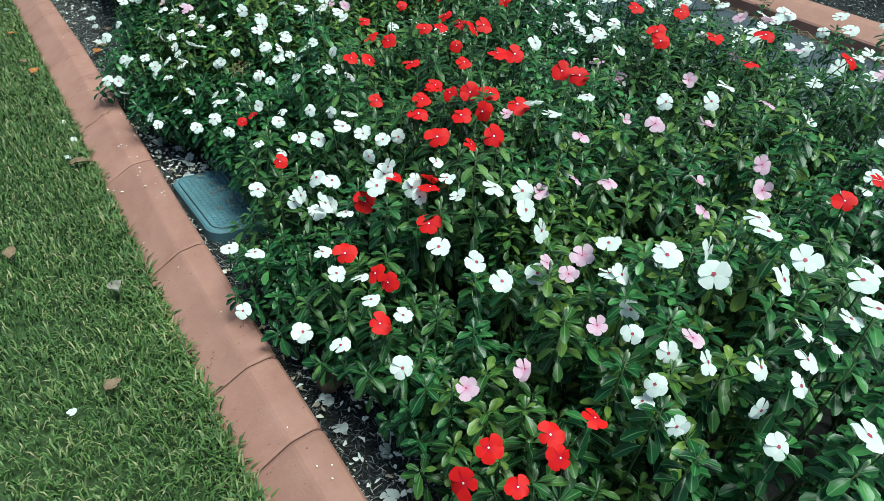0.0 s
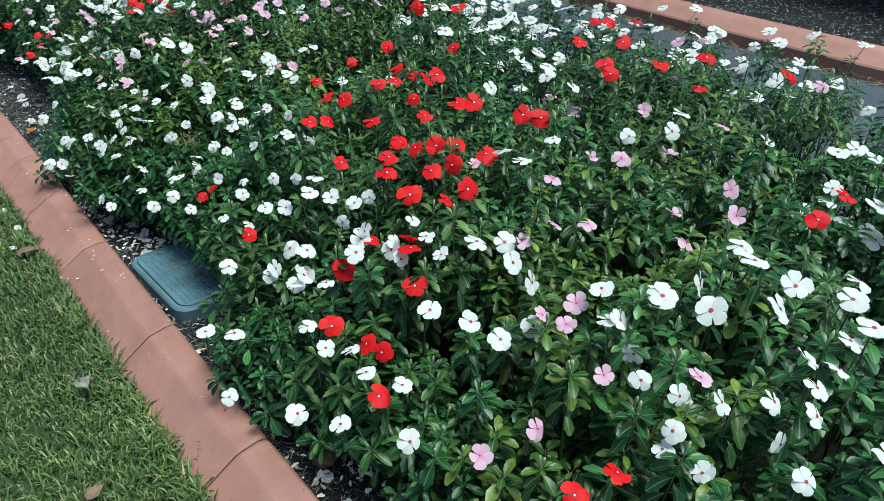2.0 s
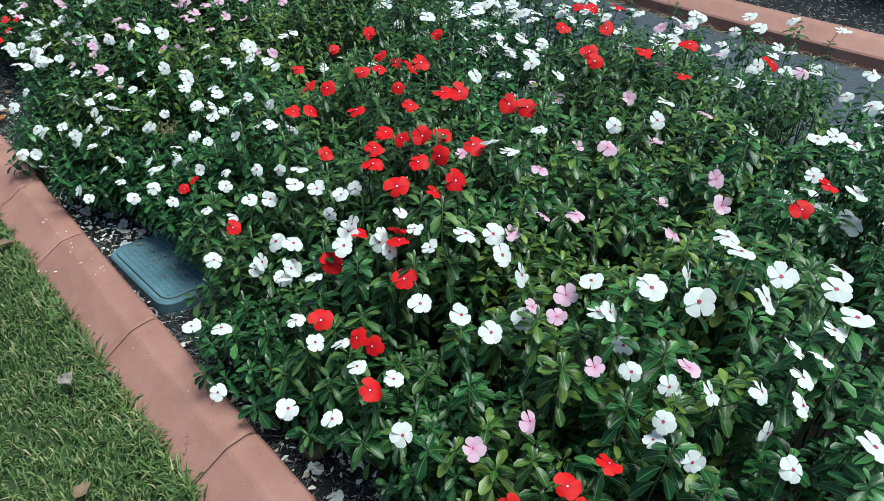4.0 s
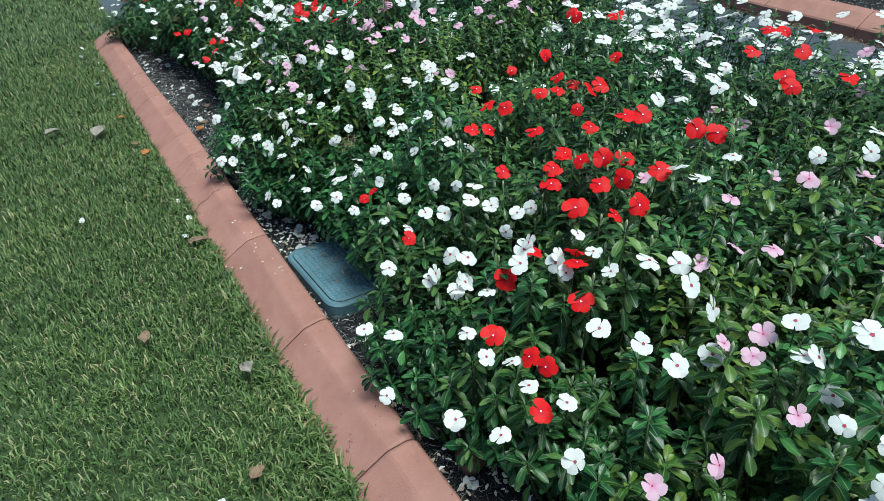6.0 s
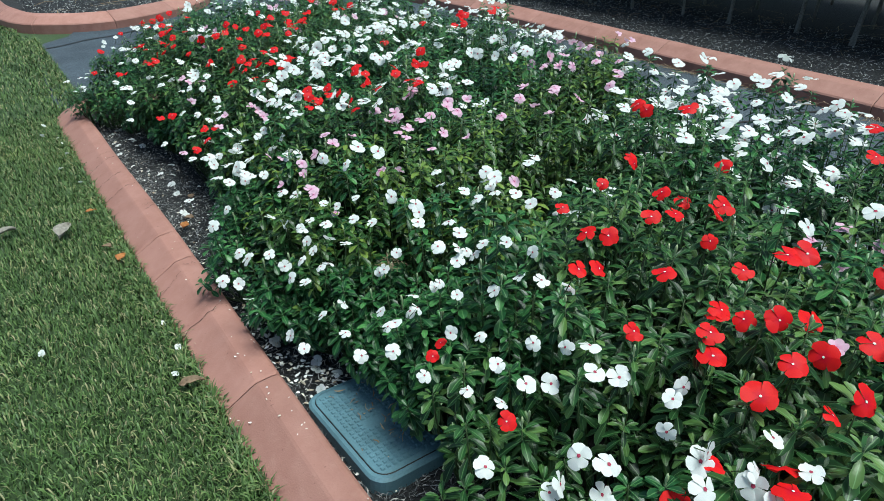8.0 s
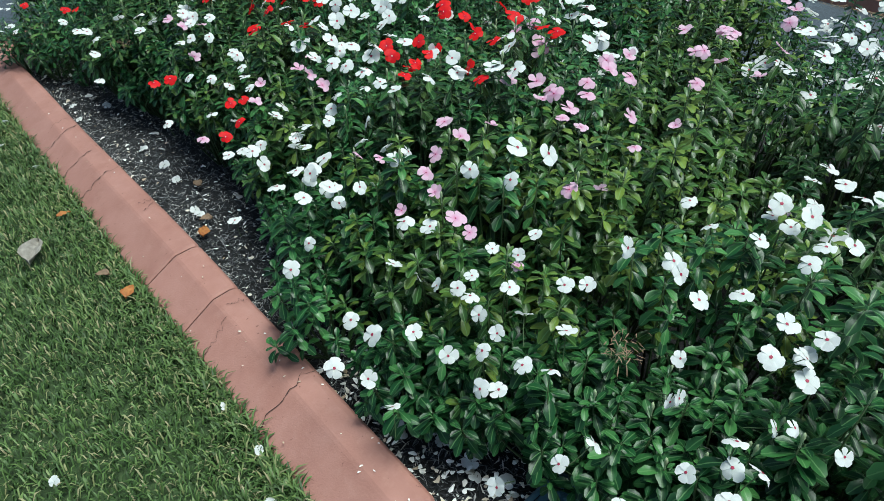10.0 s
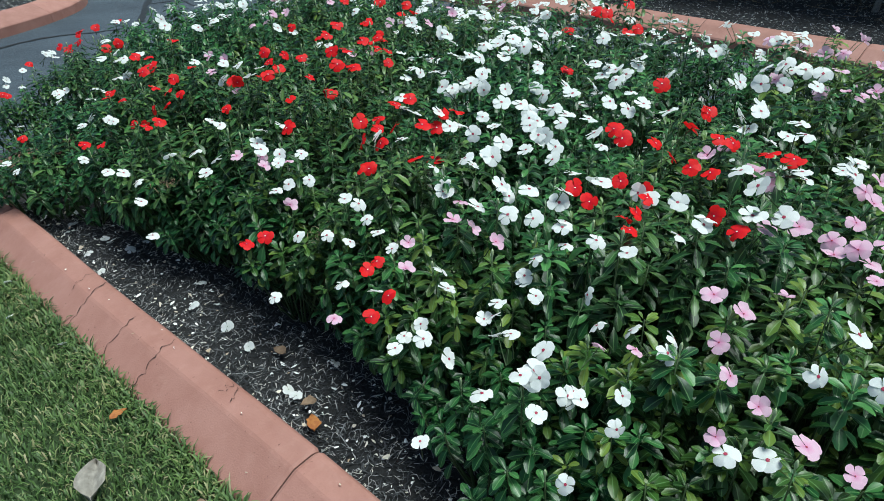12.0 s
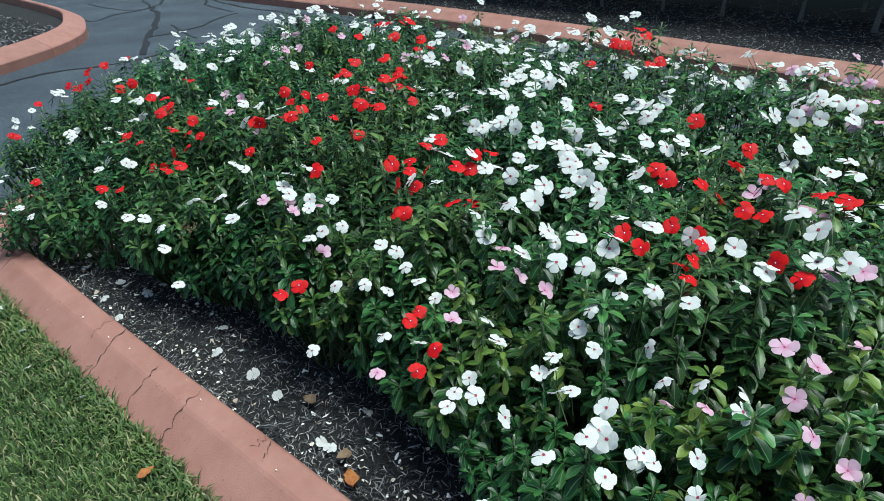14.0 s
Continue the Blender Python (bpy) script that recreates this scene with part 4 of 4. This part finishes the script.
def dead_sprig(x, y, z, seed):
    """A flat tangle of thin shrivelled stems and leaves caught in the plants."""
    r = random.Random(seed)
    verts, faces, uvs = [], [], []
    for n in range(60):
        a = r.uniform(0, 6.283)
        p = Vector((r.gauss(0, 0.02), r.gauss(0, 0.015), r.gauss(0, 0.006)))
        add_leaf(verts, faces, uvs, p, Vector((math.cos(a), math.sin(a), r.gauss(0, 0.25))).normalized(), Vector((0, 0, 1)), r.uniform(0.008, 0.02), r.uniform(0.001, 0.0025), r.uniform(-0.3, 0.8))
    ob = tagged(new("dead_sprig", mesh_from("dead_sprig", verts, faces, DRY)), "withered brown sprig caught among green leaves", "dead sprig", "withered sprigs", "stuff")
    ob.matrix_basis = pose(x, y, z)


for n, (x, y, z) in enumerate(((0.39, 2.48, 0.36), (0.47, 1.86, 0.38), (0.45, 0.4, 0.4))):
    dead_sprig(x, y, z, 60 + n)
dry_leaf(-0.172, 1.906, 0.03, 0.10, 0.06, DRY_GREY, "curled pale grey-brown dry leaf on the lawn", 60, 0.5)
dry_leaf(-0.36, 2.03, 0.03, 0.07, 0.04, DRY_GREY, "curled grey dry leaf on the lawn", 20, 0.6)
dry_leaf(-0.08, -0.01, 0.035, 0.05, 0.035, DRY_GREY, "crumpled grey dry leaf on the lawn", 100, 0.7)
dry_leaf(-0.025, 0.70, 0.03, 0.07, 0.03, DRY, "twisted brown dry leaf beside the kerb", -20, 0.5)
dry_leaf(-0.03, 1.56, 0.03, 0.045, 0.035, ORANGE, "orange-brown dry leaf beside the kerb", 40, 0.4)
dry_leaf(-0.06, 1.68, 0.03, 0.04, 0.03, DRY, "small brown dry leaf on the lawn", 140, 0.4)
dry_leaf(-0.05, 2.06, 0.03, 0.045, 0.025, ORANGE, "small yellow-brown dry leaf on the lawn", 10, 0.3)
dry_leaf(-0.28, 0.28, 0.035, 0.05, 0.03, DRY, "brown dry leaf sunk in the grass", 70, 0.4)
dry_leaf(-0.16, -0.33, 0.03, 0.045, 0.035, DRY, "brown dry leaf in the grass", 30, 0.4)
dry_leaf(0.235, 1.68, BED_Z - 0.01, 0.05, 0.035, ORANGE, "orange-brown dry leaf on the mulch", 60, 0.3)
dry_leaf(0.27, 1.74, BED_Z - 0.01, 0.04, 0.03, DRY, "brown dry leaf on the mulch", 160, 0.3)
dry_leaf(0.34, 1.95, BED_Z - 0.01, 0.045, 0.03, DRY, "brown dry leaf on the mulch", 100, 0.3)
bm = bmesh.new()
bmesh.ops.create_icosphere(bm, subdivisions=3, radius=1)
for vert in bm.verts:
    vert.co *= 1 + 0.14 * noise.noise(vert.co * 1.7)
    vert.co = Vector((vert.co.x * 0.05, vert.co.y * 0.035, vert.co.z * 0.025))
stone = tagged(new("stone", bm_mesh("stone", bm, STONE, True)), "smooth brown stone half buried in mulch", "stone")
stone.matrix_basis = pose(0.265, -0.545, BED_Z - 0.01, 0, 0, 50)

# ---- cracks of the asphalt ----
CRACKS = [
    (0.016, [(2.6, 9.06), (2.69, 8.6), (3.0, 8.82), (3.53, 8.93), (4.1, 9.5), (4.25, 8.74), (4.14, 7.74), (4.15, 6.9), (4.2, 6.0)]),
    (0.028, [(3.53, 8.93), (3.22, 8.19), (2.72, 7.4), (2.36, 6.83), (2.2, 6.45)]),
    (0.013, [(2.61, 7.18), (2.94, 7.15), (3.48, 7.41), (3.85, 7.6)]),
    (0.016, [(0.2, 6.0), (0.9, 6.35), (1.45, 6.5), (1.8, 6.33), (2.12, 6.35), (2.41, 6.43), (2.66, 6.45), (3.2, 6.2)]),
    (0.012, [(4.19, 8.83), (3.92, 8.22), (3.9, 7.73)]),
    (0.008, [(3.04, 7.6), (2.9, 7.13), (2.79, 6.7)]),
    (0.012, [(3.53, 8.93), (3.9, 9.9), (4.2, 10.0)]),
    (0.009, [(3.2, 9.98), (3.22, 9.14), (3.37, 8.89)]),
    (0.012, [(1.6, 4.2), (2.3, 5.0), (3.3, 5.4), (4.3, 5.3)]),
    (0.012, [(2.2, 0.9), (3.0, 1.2), (4.0, 1.0)]),
    (0.012, [(3.0, 1.2), (3.4, 2.4), (3.2, 4.0)]),
]
for wide, pts in CRACKS:
    line = Line(pts, 0.06)
    verts, faces = [], []
    for i, p in enumerate(line.pts):
        _, side = line.place(line.at[i])
        off = 0.05 * noise.noise(Vector((p.x * 3, p.y * 3, 1))) + 0.02 * noise.noise(Vector((p.x * 12, p.y * 12, 4)))
        w = wide + 0.6 * wide * noise.noise(Vector((p.x * 5, p.y * 5, 9)))
        for sgn in (-1, 1):
            q = p + side * (off + sgn * w)
            verts.append((q.x, q.y, 0.0055))
    for i in range(len(line.pts) - 1):
        faces.append((2 * i, 2 * i + 1, 2 * i + 3, 2 * i + 2))
    tagged(new("road_crack", mesh_from("road_crack", verts, faces, TAR_AND_GAP_SHADE, smooth=False)), "dark filler in an asphalt crack", "crack", kind="structure")


# ---- hedge on thin trunks ----
def hedge_shrub(x, y, seed, trunk_radius, lean):
    r = random.Random(seed)
    shrub = tagged(new("hedge_shrub"), "hedge shrub on a bare grey trunk, its unseen dark crown added to block skylight", "shrub", "hedge beyond the path")
    shrub.matrix_basis = pose(x, y, 0.06)
    tv, tf = [], []
    pts = [Vector((lean[0] * t + 0.02 * math.sin(5 * t + seed), lean[1] * t + 0.02 * math.cos(4 * t), 1.1 * t - 0.03)) for t in (0, 0.03, 0.12, 0.4, 0.7, 1)]
    tube(tv, tf, pts, [trunk_radius * k for k in (1.6, 1.25, 1.0, 0.85, 0.75, 0.6)], 9)
    for n in range(5):
        a = 1.256 * n + r.random()
        p = pts[3].lerp(pts[5], 0.3 + 0.14 * n)
        tube(tv, tf, [p, p + Vector((0.2 * math.cos(a), 0.2 * math.sin(a), 0.18)), p + Vector((0.36 * math.cos(a), 0.36 * math.sin(a), 0.5))], [trunk_radius * k for k in (0.5, 0.35, 0.15)], 5)
    child("trunk", mesh_from("trunk", tv, tf, BARK), shrub)
    # unseen dense leaves, added to block skylight over the trunks and mulch
    lv, lf, lu = [], [], []
    for n in range(620):
        a, q = r.uniform(0, 6.283), math.sqrt(r.random())
        z = r.uniform(0.75, 2.5)
        rad = 0.52 * (1 - 0.25 * abs(z - 1.4)) * (1 + 0.2 * noise.noise(Vector((math.cos(a) * 2, math.sin(a) * 2, z * 2 + seed))))
        p = Vector((rad * q * math.cos(a) + lean[0], rad * q * math.sin(a) + lean[1], z))
        d = Vector((math.cos(a) + r.gauss(0, 0.6), math.sin(a) + r.gauss(0, 0.6), r.gauss(0.1, 0.5))).normalized()
        add_leaf(lv, lf, lu, p, d, Vector((0, 0, 1)), r.uniform(0.13, 0.22), r.uniform(0.08, 0.115), 0.3)
    tagged(child("crown", mesh_from("crown", lv, lf, HEDGE_LEAF, lu), shrub), kind="stuff")


# rows behind the first are added to keep the gaps between trunks dark
hr = random.Random(4)
for row, x0 in ((0, 5.88), (1, 6.8), (2, 7.8)):
    for k in range(15):
        y = -1.99 + 0.61 * k + hr.uniform(-0.05, 0.05) + 0.3 * row
        hedge_shrub(x0 + hr.uniform(-0.12, 0.12), y, 50 + k + 20 * row, hr.uniform(0.014, 0.022), (hr.uniform(-0.03, 0.03), hr.uniform(-0.04, 0.04)))


# ---- lawn blades ----
def lawn_blades(name, count, x0, x1, y0, y1, length, width, label, seed):
    g = np.random.default_rng(seed)
    x, y = x1 - (x1 - x0) * g.random(count) ** 1.35, g.uniform(y0, y1, count) + g.normal(0, 0.12, count)
    x = np.where(y > 3.9, x + 0.06, x) - 0.004
    tuft = np.sin(x * 23 + np.sin(y * 17) * 2) * np.sin(y * 19 + np.sin(x * 13) * 2)
    a = g.uniform(0, 2 * np.pi, count)
    L = length * g.uniform(0.55, 1.35, count) * (1 + 0.25 * tuft)
    lean = np.clip(g.normal(1.22, 0.3, count), 0.2, 1.55)
    W = width * g.uniform(0.7, 1.3, count)
    d = np.stack([np.cos(a), np.sin(a)], 1)
    s = np.stack([-np.sin(a), np.cos(a)], 1)
    verts = np.zeros((count, 5, 3))
    base = np.stack([x, y], 1)
    z0 = 0.004 + 0.014 * g.random(count)
    h1, r1 = 0.55 * L * np.cos(lean * 0.6), 0.55 * L * np.sin(lean * 0.6)
    h2, r2 = h1 + 0.45 * L * np.cos(lean * 1.25), r1 + 0.45 * L * np.sin(lean * 1.25)
    verts[:, 0, :2], verts[:, 1, :2] = base - s * W[:, None] * 0.4, base + s * W[:, None] * 0.4
    mid = base + d * r1[:, None]
    verts[:, 2, :2], verts[:, 3, :2] = mid - s * W[:, None] * 0.5, mid + s * W[:, None] * 0.5
    verts[:, 4, :2] = base + d * r2[:, None]
    verts[:, 0, 2] = verts[:, 1, 2] = z0 - 0.01
    verts[:, 2, 2] = verts[:, 3, 2] = z0 + h1
    verts[:, 4, 2] = z0 + h2
    b = np.arange(count)[:, None] * 5
    faces = np.concatenate([b + np.array([[0, 1, 3, 2]])], 0).tolist() + (b + np.array([[2, 3, 4]])).tolist()
    return tagged(new(name, mesh_from(name, verts.reshape(-1, 3).tolist(), faces, GRASS)), label, "grass", kind="stuff")


lawn_blades("lawn_grass", 140000, -2.0, 0.012, -1.6, 3.7, 0.024, 0.0034, "short mown green lawn grass along the kerb", 1)
lawn_blades("lawn_grass", 32000, -2.6, 0.06, 3.6, 9.5, 0.026, 0.006, "short mown green lawn grass farther along the path", 2)
lawn_blades("lawn_grass", 22000, -4.8, -1.0, -0.5, 7.0, 0.028, 0.006, "short mown green lawn grass of the open lawn", 3)
lawn_blades("lawn_edge_grass", 5200, -0.035, 0.014, -1.4, 3.6, 0.042, 0.004, "longer green grass leaning over the kerb's edge", 6)
lawn_blades("lawn_edge_grass", 3000, 0.05, 0.17, 3.95, 6.5, 0.04, 0.005, "ragged green grass along the asphalt edge", 8)
